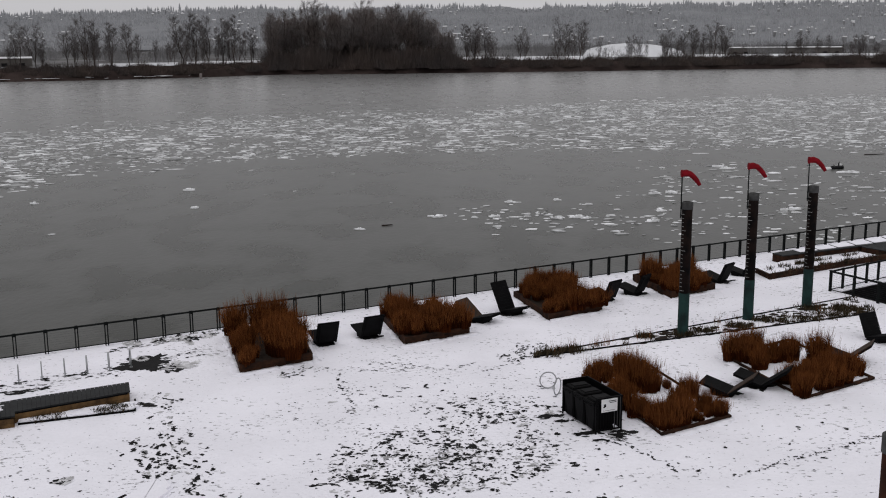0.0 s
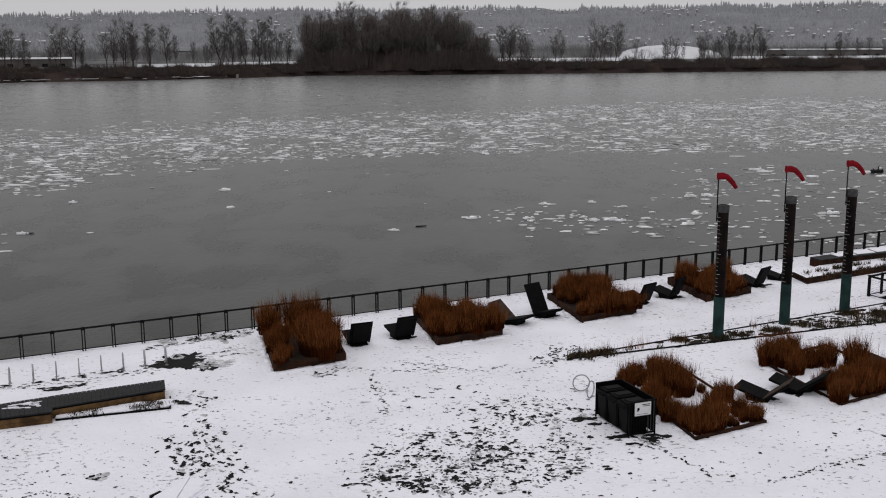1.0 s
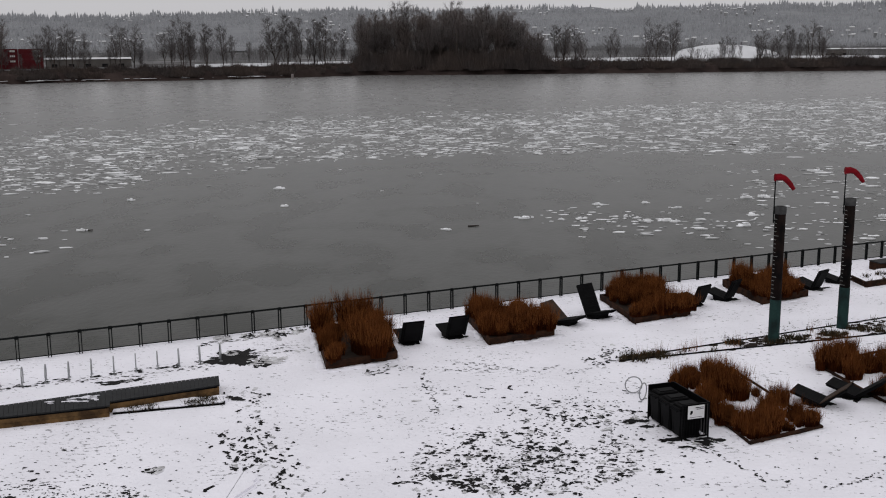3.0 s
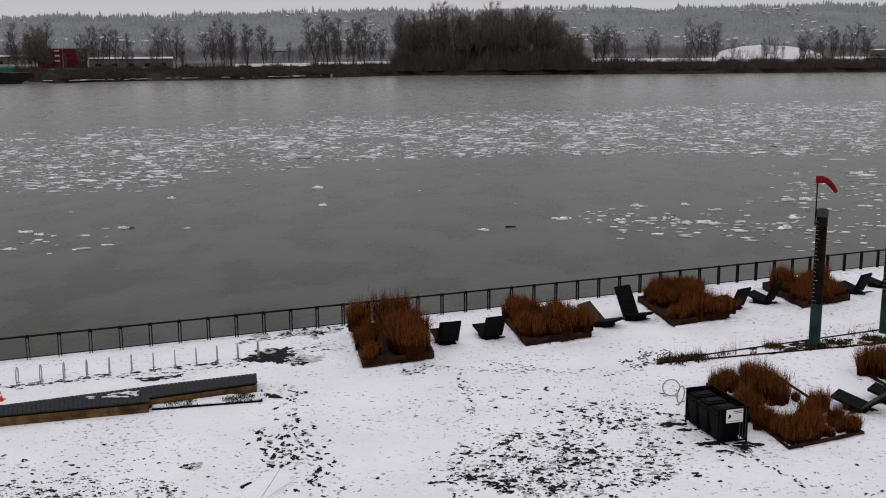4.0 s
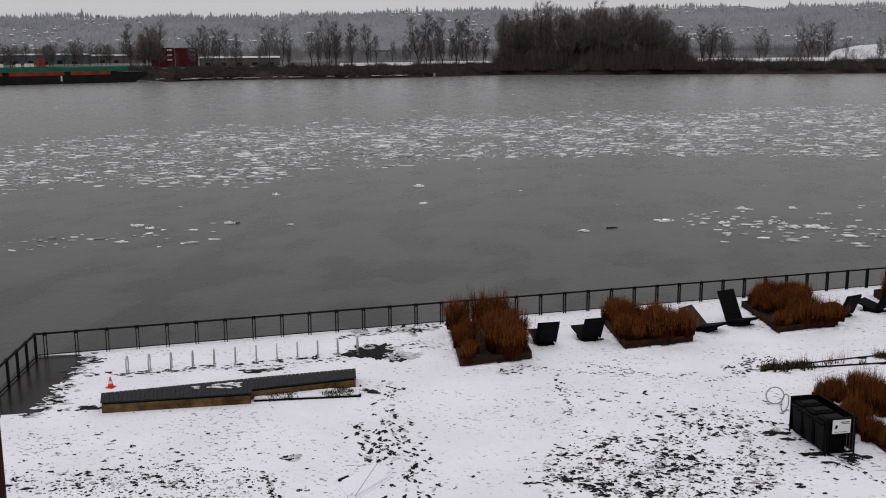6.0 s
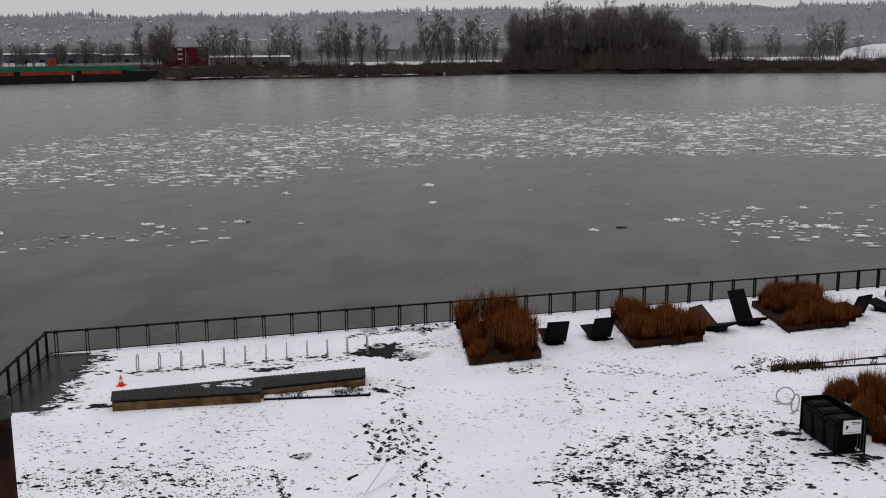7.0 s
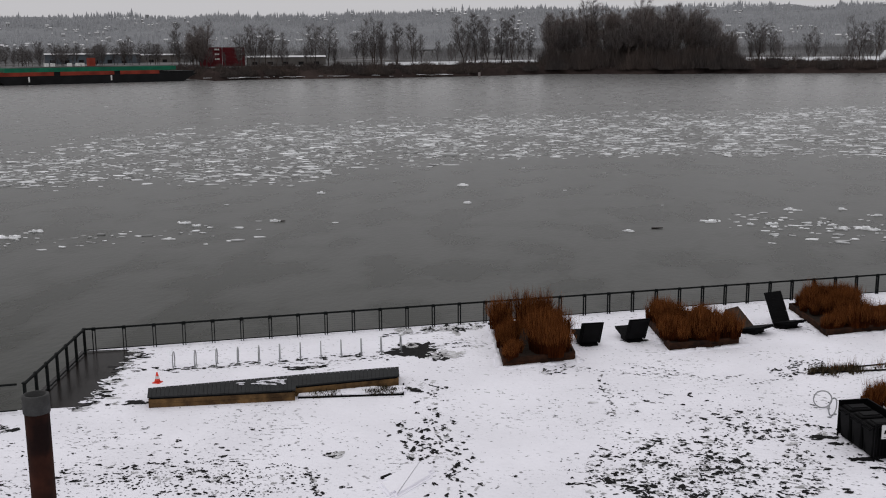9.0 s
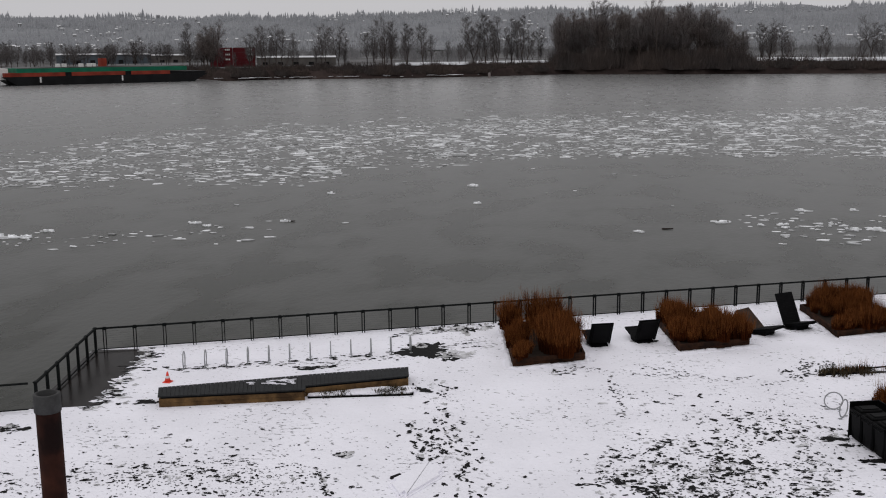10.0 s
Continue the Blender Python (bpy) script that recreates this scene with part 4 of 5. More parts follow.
herbs("bed_herbs", 70, lambda rg: Vector((-14.5, 34.1)).lerp(Vector((-11.2, 35.4)), rg.choice((0.12, 0.2, 0.3, 0.72, 0.8, 0.86, 0.93)) + rg.gauss(0, 0.035)) + Vector((-0.1, 0.5)) * rg.random() ** 1.5, "dark low herbs before a timber bench", 9, 0.22, 0.03)
herbs("raised_bed_herbs", 120, lambda rg: A0.lerp(A1, rg.random()).lerp(D0.lerp(C0, rg.random()), rg.choice((0.1, 0.2, 0.8)) + rg.gauss(0, 0.06)), "brown stems in a snowy raised bed", 10, 0.3, 0.16)
bm = bmesh.new()
for k in range(170):
    p = Vector((-14.6, 34.15)).lerp(Vector((-11.25, 35.45)), rg.random()) + Vector((-0.12, 0.5)) * rg.random()
    blob(bm, p.x, p.y, 0.038 + 0.0003 * k, 0.28, 0.14, 0.35, rg, 8, 0.03)
mesh_thing("bed_snow", bm, SNOW, "snow lying on a planting bed", "snow", kind="stuff")

slab = thing("snowy_slab", Matrix(), "low flat slab buried under smooth white snow", "slab")
bm = bmesh.new()
prism(bm, [(-9.45, 27.5), (-8.62, 26.4), (-7.86, 28.5), (-8.5, 29.5)], -0.02, 0.10)
bmesh.ops.bevel(bm, geom=[e for e in bm.edges if abs(e.verts[0].co.z - e.verts[1].co.z) > 0.05], offset=0.22, segments=4, affect="EDGES")
bmesh.ops.bevel(bm, geom=[e for e in bm.edges if e.verts[0].co.z > 0.09 and e.verts[1].co.z > 0.09], offset=0.075, segments=4, affect="EDGES")
part("snow_cap", bm, SNOW, slab, "smooth white snow cap")
bm = bmesh.new()
box(bm, -0.2, -0.05, -0.01, 0.2, 0.05, 0.07, place(-9.30, 27.98, 0.0, 60), bevel=0.01)
part("slab_foot", bm, BARE, slab)

boll = thing("bollard", place(-23.62, 28.15), "short grey steel mooring bollard", "bollard")
bm = bmesh.new()
lathe(bm, [(0.17, 0), (0.17, 0.05), (0.11, 0.08), (0.11, 0.42), (0.15, 0.46), (0.15, 0.55), (0.1, 0.6)], 16)
part("bollard_body", bm, GALV, boll, "", True)

# ---- bare and trodden patches in the snow, painted contact shade ----
rp = random.Random(77)
bm, bs = bmesh.new(), bmesh.new()
layer = [0]


def scuff(x, y, r, long=1.6, turn=None, tgt=None):
    """A ragged mark made of a few overlapping smaller ones."""
    r *= 0.5
    t0 = rp.uniform(0, 3.14) if turn is None else turn
    for k in range(3 if r > 0.03 else 1):
        layer[0] += 1
        z = 0.004 + (layer[0] % 40) * 0.00025
        o1, o2 = rp.gauss(0, 0.55) * r * long, rp.gauss(0, 0.5) * r
        f = rp.uniform(0.45, 0.8) if r > 0.03 else 1.0
        blob(bm if tgt is None else tgt, x + o1 * math.cos(t0) - o2 * math.sin(t0), y + o1 * math.sin(t0) + o2 * math.cos(t0), z, r * long * f, r * f, t0 + rp.gauss(0, 0.3), rp, 12, 0, 0.5)


def trail(a, b, n_steps, spread, r=0.10, curve=0.0):
    a, b = Vector(a), Vector(b)
    d = b - a
    nrm = Vector((-d.y, d.x)).normalized()
    n_steps = int(n_steps * 2.0)
    for k in range(n_steps):
        t = (k + rp.uniform(-0.3, 0.3)) / n_steps
        p = a + d * t + nrm * (rp.gauss(0, spread) + curve * math.sin(t * math.pi))
        scuff(p.x, p.y, r * rp.uniform(0.4, 1.5), rp.uniform(1.2, 2.2), math.atan2(d.y, d.x) + rp.uniform(-0.7, 0.7), bm if rp.random() < 0.75 else bs)


UNTRODDEN = [(1.75, 32.9, 0.6, 0.7), (-6.9, 34.5, 1.2, 3.5), (-5.6, 29.5, 1.15, 3.4)]


def field(c, rx, ry, turn, n_marks, r=0.10):
    for k in range(int(n_marks * 2.2)):
        a, q = rp.uniform(0, math.tau), math.sqrt(rp.random()) if rp.random() < 0.65 else abs(rp.gauss(0, 1.0))
        px, py = rx * q * math.cos(a), ry * q * math.sin(a)
        x, y = c[0] + px * math.cos(turn) - py * math.sin(turn), c[1] + px * math.sin(turn) + py * math.cos(turn)
        if any(((x - cx) / ex) ** 2 + ((y - cy) / ey) ** 2 < 1 for cx, cy, ex, ey in UNTRODDEN):
            continue
        scuff(x, y, r * min(2.6, 0.5 * (1 - rp.random()) ** -0.55), rp.uniform(1.0, 2.0), rp.gauss(0.2, 0.8), bm if rp.random() < 0.78 else bs)


trail((-10.60, 37.32), (-9.17, 33.28), 16, 0.25, 0.12, 0.0)
trail((-9.36, 33.23), (-6.75, 27.19), 60, 0.55, 0.10, 0.0)
trail((-10.13, 32.75), (-8.77, 29.47), 26, 0.30, 0.13, 0.0)
trail((-11.69, 27.80), (-10.76, 26.15), 14, 0.06, 0.09, 0.0)
trail((-4.18, 39.45), (-3.23, 34.76), 14, 0.15, 0.09, 0.0)
trail((-6.35, 39.07), (-5.18, 40.35), 16, 0.30, 0.10, 0.0)
trail((-5.13, 39.98), (2.54, 40.18), 40, 0.25, 0.07, 0.0)
trail((2.35, 40.94), (4.20, 43.52), 44, 0.40, 0.10, 0.0)
trail((8.42, 29.23), (14.47, 32.56), 30, 0.10, 0.08, 0.0)
trail((5.40, 32.47), (7.05, 29.88), 10, 0.10, 0.08, 0.0)
trail((8.38, 45.04), (14.94, 49.44), 30, 0.25, 0.06, 0.0)
trail((-3.42, 41.07), (-0.63, 40.25), 14, 0.15, 0.07, 0.0)
trail((-12.49, 41.28), (-9.71, 42.41), 16, 0.30, 0.12, 0.0)
trail((-20.73, 36.02), (-12.65, 39.82), 30, 0.12, 0.09, 0.0)
trail((-16.18, 37.40), (-15.19, 37.97), 8, 0.10, 0.22, 0.0)
trail((-22.92, 35.85), (-20.73, 36.02), 6, 0.10, 0.12, 0.0)
trail((-12.80, 41.96), (-10.91, 39.69), 18, 0.30, 0.28, 0.0)
trail((-14.36, 42.78), (-10.32, 45.47), 26, 0.18, 0.14, 0.0)
field((0.0, 30.9), 3.70, 2.70, 0.2, 640, 0.074)
field((1.2, 35.2), 2.2, 1.8, 0.2, 70, 0.08)
trail((1.90, 36.9), (0.0, 31.4), 20, 0.22, 0.09, -0.3)
trail((2.31, 35.8), (2.75, 31.6), 14, 0.16, 0.10, 0.25)
field((-1.67, 29.18), 2.20, 1.20, 0.2, 70, 0.090)
field((2.76, 34.37), 2.00, 2.40, 0.3, 70, 0.090)
field((-1.84, 36.83), 4.00, 2.00, 0.3, 50, 0.060)
field((-14.25, 26.69), 3.50, 1.40, 0.2, 330, 0.056)
field((-18.27, 25.44), 3.00, 1.40, 0.2, 150, 0.056)
field((-17.31, 28.73), 7.00, 1.60, 0.2, 60, 0.070)
field((-6.44, 30.79), 4.00, 3.00, 0.2, 35, 0.040)
field((10.15, 31.65), 4.00, 3.00, 0.3, 40, 0.050)
field((-11.43, 29.21), 0.35, 0.12, 0.2, 8, 0.140)
field((-15.18, 30.61), 6.00, 2.50, 0.2, 70, 0.040)
field((4.55, 38.01), 5.00, 3.00, 0.3, 60, 0.040)
field((-5.17, 34.31), 5.00, 3.00, 0.3, 50, 0.035)
field((-23.43, 28.59), 0.50, 0.30, 0.0, 20, 0.140)
field((4.12, 42.09), 0.50, 0.25, 0.3, 10, 0.150)
field((5.56, 32.31), 0.50, 0.20, 0.3, 10, 0.120)
for k in range(150):
    t = rp.random()
    p = Vector((-23.9, 38.2)).lerp(Vector((-21.8, 31.2)), t)
    scuff(p.x + abs(rp.gauss(0, 0.45)) - 0.1, p.y + rp.gauss(0, 0.2), rp.uniform(0.06, 0.26), rp.uniform(1.0, 2.2), rp.uniform(0, 1), bm if rp.random() < 0.6 else bs)
# dark marks under the loungers paint contact shadow along with melted snow
for ob in [q for q in scene.objects if q.name.startswith("lounge_chair")]:
    for k in range(5):
        scuff(ob.location.x + rp.gauss(0.1, 0.2), ob.location.y + rp.gauss(-0.15, 0.12), rp.uniform(0.25, 0.5), 1.8, rp.uniform(0, 0.6))
# the same dark contact marks at the bench ends and around the bins
for x, y in ((-20.1, 32.2), (-10.9, 36.0), (3.7, 34.1), (4.6, 32.9), (5.9, 32.9), (3.4, 34.6)):
    for k in range(5):
        scuff(x + rp.gauss(0, 0.18), y + rp.gauss(0, 0.1), rp.uniform(0.15, 0.36), 1.8, rp.uniform(0, 0.6))
px, py = -12.17, 40.87
for k in range(9):
    scuff(px + rp.uniform(-0.45, 0.45), py + rp.uniform(-0.45, 0.45), rp.uniform(0.75, 1.2), 1.3, rp.uniform(0, 3))
px, py = -10.79, 40.71
for k in range(16):
    scuff(px + rp.uniform(-0.6, 0.6), py + rp.uniform(-0.4, 0.4), rp.uniform(0.2, 0.5), 1.6, rp.uniform(0, 1), bs)
for k in range(46):
    p = CORNER + FU * rp.uniform(13.4, 18.5) + FV * abs(rp.gauss(0, 0.5))
    scuff(p.x, p.y, rp.uniform(0.12, 0.42), 2.0, rp.uniform(1.3, 2.2), bs if rp.random() < 0.75 else bm)
for k in range(12):
    p = RACKS[0].lerp(RACKS[1], k / 11)
    for q in range(4):
        scuff(p.x + rp.gauss(0.05, 0.16), p.y + rp.gauss(-0.12, 0.1), rp.uniform(0.1, 0.24), 1.6, 0.4)
mesh_thing("trodden_patches", bm, BARE, "dark wet pavement showing through trodden snow, and painted contact shade", "pavement", kind="stuff")
mesh_thing("slush_patches", bs, SLUSH, "grey slush in trodden snow", "slush", kind="stuff")

bm = bmesh.new()
rgd = random.Random(4)
inner = []
for k in range(40):
    t = k / 39
    p = Vector((-24.0, 38.3, 0)).lerp(Vector((-21.9, 31.2, 0)), t) + Vector((rgd.uniform(-0.35, 0.35), rgd.uniform(-0.2, 0.2), 0))
    inner.append((p.x, p.y))
prism(bm, [(-26.03, 37.55), (-23.85, 30.45)] + inner[::-1], 0.004, 0.012)
mesh_thing("wet_deck", bm, DECK, "dark wet timber deck cleared of snow", "deck", kind="structure")

# ---- far bank: bare trees, grove, brush ----


def bare_tree(seed, height, twigs, spread, material, label, category="tree", name="bare_tree", base=0.28):
    """A trunk that forks into a few leaders, ascending limbs, branches and a haze of fine twigs in a ragged oval crown."""
    rg = random.Random(seed)
    trunk, crown = bmesh.new(), bmesh.new()
    fork = height * rg.uniform(base, base + 0.15)
    foot, knee = Vector((0, 0, -0.6)), Vector((rg.gauss(0, 0.3), rg.gauss(0, 0.3), fork))
    r0 = height * 0.0105
    tube(trunk, foot, knee, r0 * 1.15, r0 * 0.8, 6, False)
    twiggy = []
    leaders = rg.choice((2, 3, 3, 4))
    for i in range(leaders):
        ang = math.tau * (i + rg.uniform(-0.3, 0.3)) / leaders
        reach = height * spread * rg.uniform(0.25, 0.8)
        top = height * rg.uniform(0.78, 1.0) if i else height
        pts = [knee]
        for k in range(1, 6):
            u = k / 5
            pts.append(Vector((knee.x + math.cos(ang) * reach * u ** 0.7 + rg.gauss(0, 0.012) * height, knee.y + math.sin(ang) * reach * u ** 0.7 + rg.gauss(0, 0.012) * height, fork + (top - fork) * u)))
        for k in range(5):
            tube(trunk, pts[k], pts[k + 1], r0 * 0.62 * (1 - 0.17 * k), r0 * 0.62 * (0.83 - 0.17 * k) + 0.02, 5, False)
        for k in range(20):
            f = 5 * (0.1 + 0.88 * (k + rg.random()) / 20)
            j = min(4, int(f))
            a = pts[j].lerp(pts[j + 1], f - j)
            u = f / 5
            ln = height * spread * rg.uniform(0.4, 1.15) * (0.35 + 1.1 * math.sin(math.pi * min(1, 0.25 + 0.75 * u)))
            an = rg.uniform(0, math.tau)
            d = Vector((math.cos(an), math.sin(an), rg.uniform(0.5, 1.5))).normalized()
            m1 = a + d * ln * 0.5
            b = m1 + (d + Vector((rg.gauss(0, 0.25), rg.gauss(0, 0.25), 0.25))).normalized() * ln * 0.5
            r = height * 0.0024 * (1.2 - 0.7 * u)
            tube(trunk, a, m1, r, r * 0.6, 3, False)
            tube(trunk, m1, b, r * 0.6, r * 0.2, 3, False)
            twiggy += [(a, m1), (m1, b), (m1, b)]
            for q in range(3):
                p = a.lerp(m1, rg.uniform(0.4, 1)) if q else m1.lerp(b, rg.random() * 0.6)
                e = p + (d + Vector((rg.gauss(0, 0.6), rg.gauss(0, 0.6), rg.gauss(0.2, 0.4)))).normalized() * ln * rg.uniform(0.25, 0.5)
                tube(trunk, p, e, r * 0.4, r * 0.15, 3, False)
                twiggy += [(p, e), (p, e)]
    for k in range(twigs):
        a, b = rg.choice(twiggy)
        p = a.lerp(b, rg.random() ** 0.8) + Vector((rg.gauss(0, 0.25), rg.gauss(0, 0.25), rg.gauss(0, 0.25)))
        d = (b - a).normalized() * 0.8 + Vector((rg.gauss(0, 0.5), rg.gauss(0, 0.5), rg.gauss(0.35, 0.4)))
        q = p + d.normalized() * rg.uniform(0.8, 2.8) * height / 30
        wv = Vector((rg.uniform(-1, 1), rg.uniform(-1, 1), rg.uniform(-0.3, 0.3))).normalized() * rg.uniform(0.006, 0.019)
        crown.faces.new((crown.verts.new(p - wv), crown.verts.new(p + wv), crown.verts.new(q)))
    root = thing(name, Matrix(), label, category, "far bank trees")
    part("trunk", trunk, BRUSHD, root)
    part("crown", crown, material, root, "fine leafless twigs")
    return root


TL = "tall leafless tree on the far river bank"
SINGLE = [bare_tree(31 + k, 30, 8500, 0.17 + 0.03 * (k % 3), BARK, TL, base=0.14) for k in range(6)]
GROVE = [bare_tree(51 + k, 34, 13000, 0.17 + 0.03 * (k % 2), BARKD, "leafless tree in a dense dark grove", base=0.1) for k in range(4)]
used = set()


def plant(pool, az, back, height, rg, z=1.2, wide=1.0):
    k = rg.randrange(len(pool))
    src = pool[k]
    base_h = 30 if pool is SINGLE else 34
    p = at(az, shore_radius(az) + back, z)
    s = height / base_h
    m = place(p.x, p.y, p.z, rg.uniform(0, 360))
    if src not in used:
        used.add(src)
        src.matrix_basis = m
        src.scale = (s * wide, s * wide, s)
    else:
        ob = copy_thing(src, m)
        ob.scale = (s * wide, s * wide, s)


rf = random.Random(9)
TREES = [(37.24, 13.0), (36.45, 13.6), (31.53, 17.9), (28.82, 24.9), (27.6, 25.3), (25.61, 20.2), (24.87, 21.6), (24.36, 22.2), (23.44, 18.5), (21.73, 22.0), (20.98, 22.8), (19.46, 21.3), (18.55, 25.4), (18.19, 23.0), (17.34, 23.6), (16.42, 21.8), (13.74, 28.6), (13.13, 28.0), (12.46, 27.5), (11.70, 26.4), (11.10, 27.7), (10.19, 21.4), (-1.23, 23.0), (-1.71, 23.6), (-2.34, 22.0), (-4.12, 19.6), (-6.55, 25.7), (-7.30, 24.0), (-10.28, 16.4), (-11.89, 19.8), (-13.20, 22.1), (-14.26, 23.8), (-14.72, 22.0), (-18.69, 18.3), (-21.38, 14.2), (-22.16, 12.7)]
for az, h in TREES:
    plant(SINGLE, az, rf.uniform(14, 40), h, rf, wide=1.25)
    for q in range(2):
        plant(SINGLE, az + rf.uniform(-0.5, 0.5), rf.uniform(20, 90), h * rf.uniform(0.5, 0.92), rf)
for k in range(110):
    plant(SINGLE, rf.uniform(-26, 42), rf.uniform(40, 260), rf.uniform(8, 18), rf)
G0, G1 = 9.25, -0.48
for k in range(98):
    t = rf.random()
    h = 31 + 5.5 * noise.noise((t * 9, 2, 0)) * 2 - 11 * max(0, abs(t - 0.42) - 0.36) / 0.2
    plant(GROVE, G0 + (G1 - G0) * t, 6 + 38 * rf.random(), h * rf.uniform(0.72, 1.05), rf, wide=1.1)
plant(GROVE, 6.86, 20, 37, rf, wide=1.2)
for k in range(56):
    plant(SINGLE, rf.uniform(27.5, 42), rf.uniform(15, 90), rf.uniform(9, 15), rf, wide=1.4)
for k in range(8):
    plant(GROVE, 28.2 + rf.uniform(-0.9, 0.9), rf.uniform(8, 40), rf.uniform(14, 24), rf, wide=1.2)

brush_v, brush_f = [], []


def brush(az, back, h0, rg, z, wide, n_stems=380):
    p = at(az, shore_radius(az) + back, z)
    for s in range(n_stems):
        a, q = rg.uniform(0, math.tau), math.sqrt(rg.random())
        x, y = p.x + 0.55 * h0 * wide * q * math.cos(a), p.y + 0.3 * h0 * wide * q * math.sin(a)
        h = h0 * (1 - 0.5 * q * q) * rg.uniform(0.3, 1)
        z0 = p.z + h * rg.choice((0, 0.2, 0.4, 0.6, 0.7)) - 0.5
        ox, oy = rg.gauss(0, 0.3) * (p.z + h - z0), rg.gauss(0, 0.3) * (p.z + h - z0)
        wd = rg.uniform(0.04, 0.12)
        k = len(brush_v)
        brush_v.extend(((x - wd, y, z0), (x + wd, y, z0), (x + ox, y + oy, p.z + h)))
        brush_f.append((k, k + 1, k + 2))


for k in range(330):
    az = rf.uniform(-27, 43)
    brush(az, rf.uniform(0, 18), rf.uniform(2.5, 5.5), rf, -1.2 if az > G0 else -0.6, 1.7)
for k in range(170):
    brush(G0 + (G1 - G0) * rf.random(), rf.uniform(2, 44), rf.uniform(7, 17), rf, 0.0, 1.0)
for k in range(210):
    brush(rf.uniform(-27, G1), rf.uniform(2, 34), 2.5 + 7.5 * rf.random() ** 1.8, rf, 0.0, 1.4)
for k in range(120):
    brush(rf.uniform(G0, 30), rf.uniform(8, 36), rf.uniform(3, 6.5), rf, 0.0, 1.5)
me = bpy.data.meshes.new("bank_brush")
me.from_pydata(brush_v, [], brush_f)
me.materials.append(BRUSHD)
tagged(new("bank_brush", me), "dense dark leafless brush along the far bank", "brush", kind="stuff")

brush_v, brush_f = [], []
for k in range(900):
    d = rf.uniform(110, 900)
    az = rf.uniform(-27, 44)
    if noise.noise((az * 0.3, d * 0.004, 4)) > -0.15:
        brush(az, d, rf.uniform(6, 13) + d * 0.006, rf, 2.6 + d * 0.003, 1.5, 110)
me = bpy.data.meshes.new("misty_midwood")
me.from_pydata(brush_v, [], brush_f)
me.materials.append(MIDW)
tagged(new("misty_midwood", me), "leafless woods behind the far bank, haze put into their grey", "woods", kind="stuff")

# snow on the far flats and the white mound
bm = bmesh.new()
for a0, a1, d0, d1, z in ((17.96, 14.02, 42, 70, 2.2), (13.58, 9.64, 45, 60, 2.6), (-1.09, -8.35, 60, 140, 2.6), (-13.34, -22.63, 120, 160, 2.6), (26.05, 24.57, 2, 4, -2.4), (22.18, 20.98, 2, 4, -2.3), (19.77, 18.25, 2, 4, -2.3), (22.12, 20.27, 2, 4, -2.3), (19.19, 18.37, 3, 5, -1.9)):
    steps = 24
    for k in range(steps):
        v = []
        for kk in (k, k + 1):
            az = a0 + (a1 - a0) * kk / steps
            r0 = shore_radius(az)
            wob = 3 * noise.noise((az * 3, 0, 1))
            v.append((at(az, r0 + d0 + wob, z), at(az, r0 + d1, z + min(1.3, 0.12 * (d1 - d0)))))
        vs = [bm.verts.new(p) for p in (v[0][0], v[0][1], v[1][1], v[1][0])]
        bm.faces.new(vs)
bmesh.ops.recalc_face_normals(bm, faces=bm.faces[:])
mesh_thing("far_snow_field", bm, FARSNOW, "snow lying along the far bank", "snow", kind="stuff")
bm = bmesh.new()
m0, m1 = -7.45, -12.82
ring = []
for k in range(25):
    t = k / 24
    az = m0 + (m1 - m0) * t
    hgt = 11.5 * max(0, math.sin(math.pi * t)) ** 0.4 * (1 - 0.2 * t) + 0.6 * noise.noise((t * 8, 0, 0))
    r0 = shore_radius(az)
    ring.append([bm.verts.new(at(az, r0 + 150, 2)), bm.verts.new(at(az, r0 + 175, 2 + hgt * 0.6)), bm.verts.new(at(az, r0 + 205, 2 + hgt)), bm.verts.new(at(az, r0 + 300, 2))])
for i in range(24):
    for j in range(3):
        bm.faces.new((ring[i][j], ring[i + 1][j], ring[i + 1][j + 1], ring[i][j + 1]))
mesh_thing("snow_mound", bm, FARSNOW, "large smooth snow-covered mound on the far flat", "mound")

# logs and snow lines stranded along the far beach
for k in range(46):
    az = rf.uniform(13.0, 27.3)
    p = at(az, shore_radius(az) + rf.uniform(0.5, 4.0), -2.9 + rf.uniform(0.0, 0.5))
    ln = rf.uniform(2, 9)
    log = thing("beach_log", place(p.x, p.y, p.z, az + rf.gauss(0, 6)), "snow-topped log stranded on the far beach", "log", "beach logs")
    bm = bmesh.new()
    tube(bm, (-ln / 2, 0, 0), (ln / 2, 0, 0.1), 0.28, 0.2, 7)
    part("log_trunk", bm, BRUSHD, log)
    bm = bmesh.new()
    tube(bm, (-ln * 0.48, 0.03, 0.2), (ln * 0.46, 0.03, 0.27), 0.2, 0.13, 6)
    part("snow_line", bm, FARSNOW, log, "snow lying on the log")

# ---- far hillside woods and houses ----


def hill_height(d):
    return float(np.interp(d, [900, 1000, 1400, 1800, 2200, 2500, 2900], [5, 6, 22, 50, 76, 90, 96]))


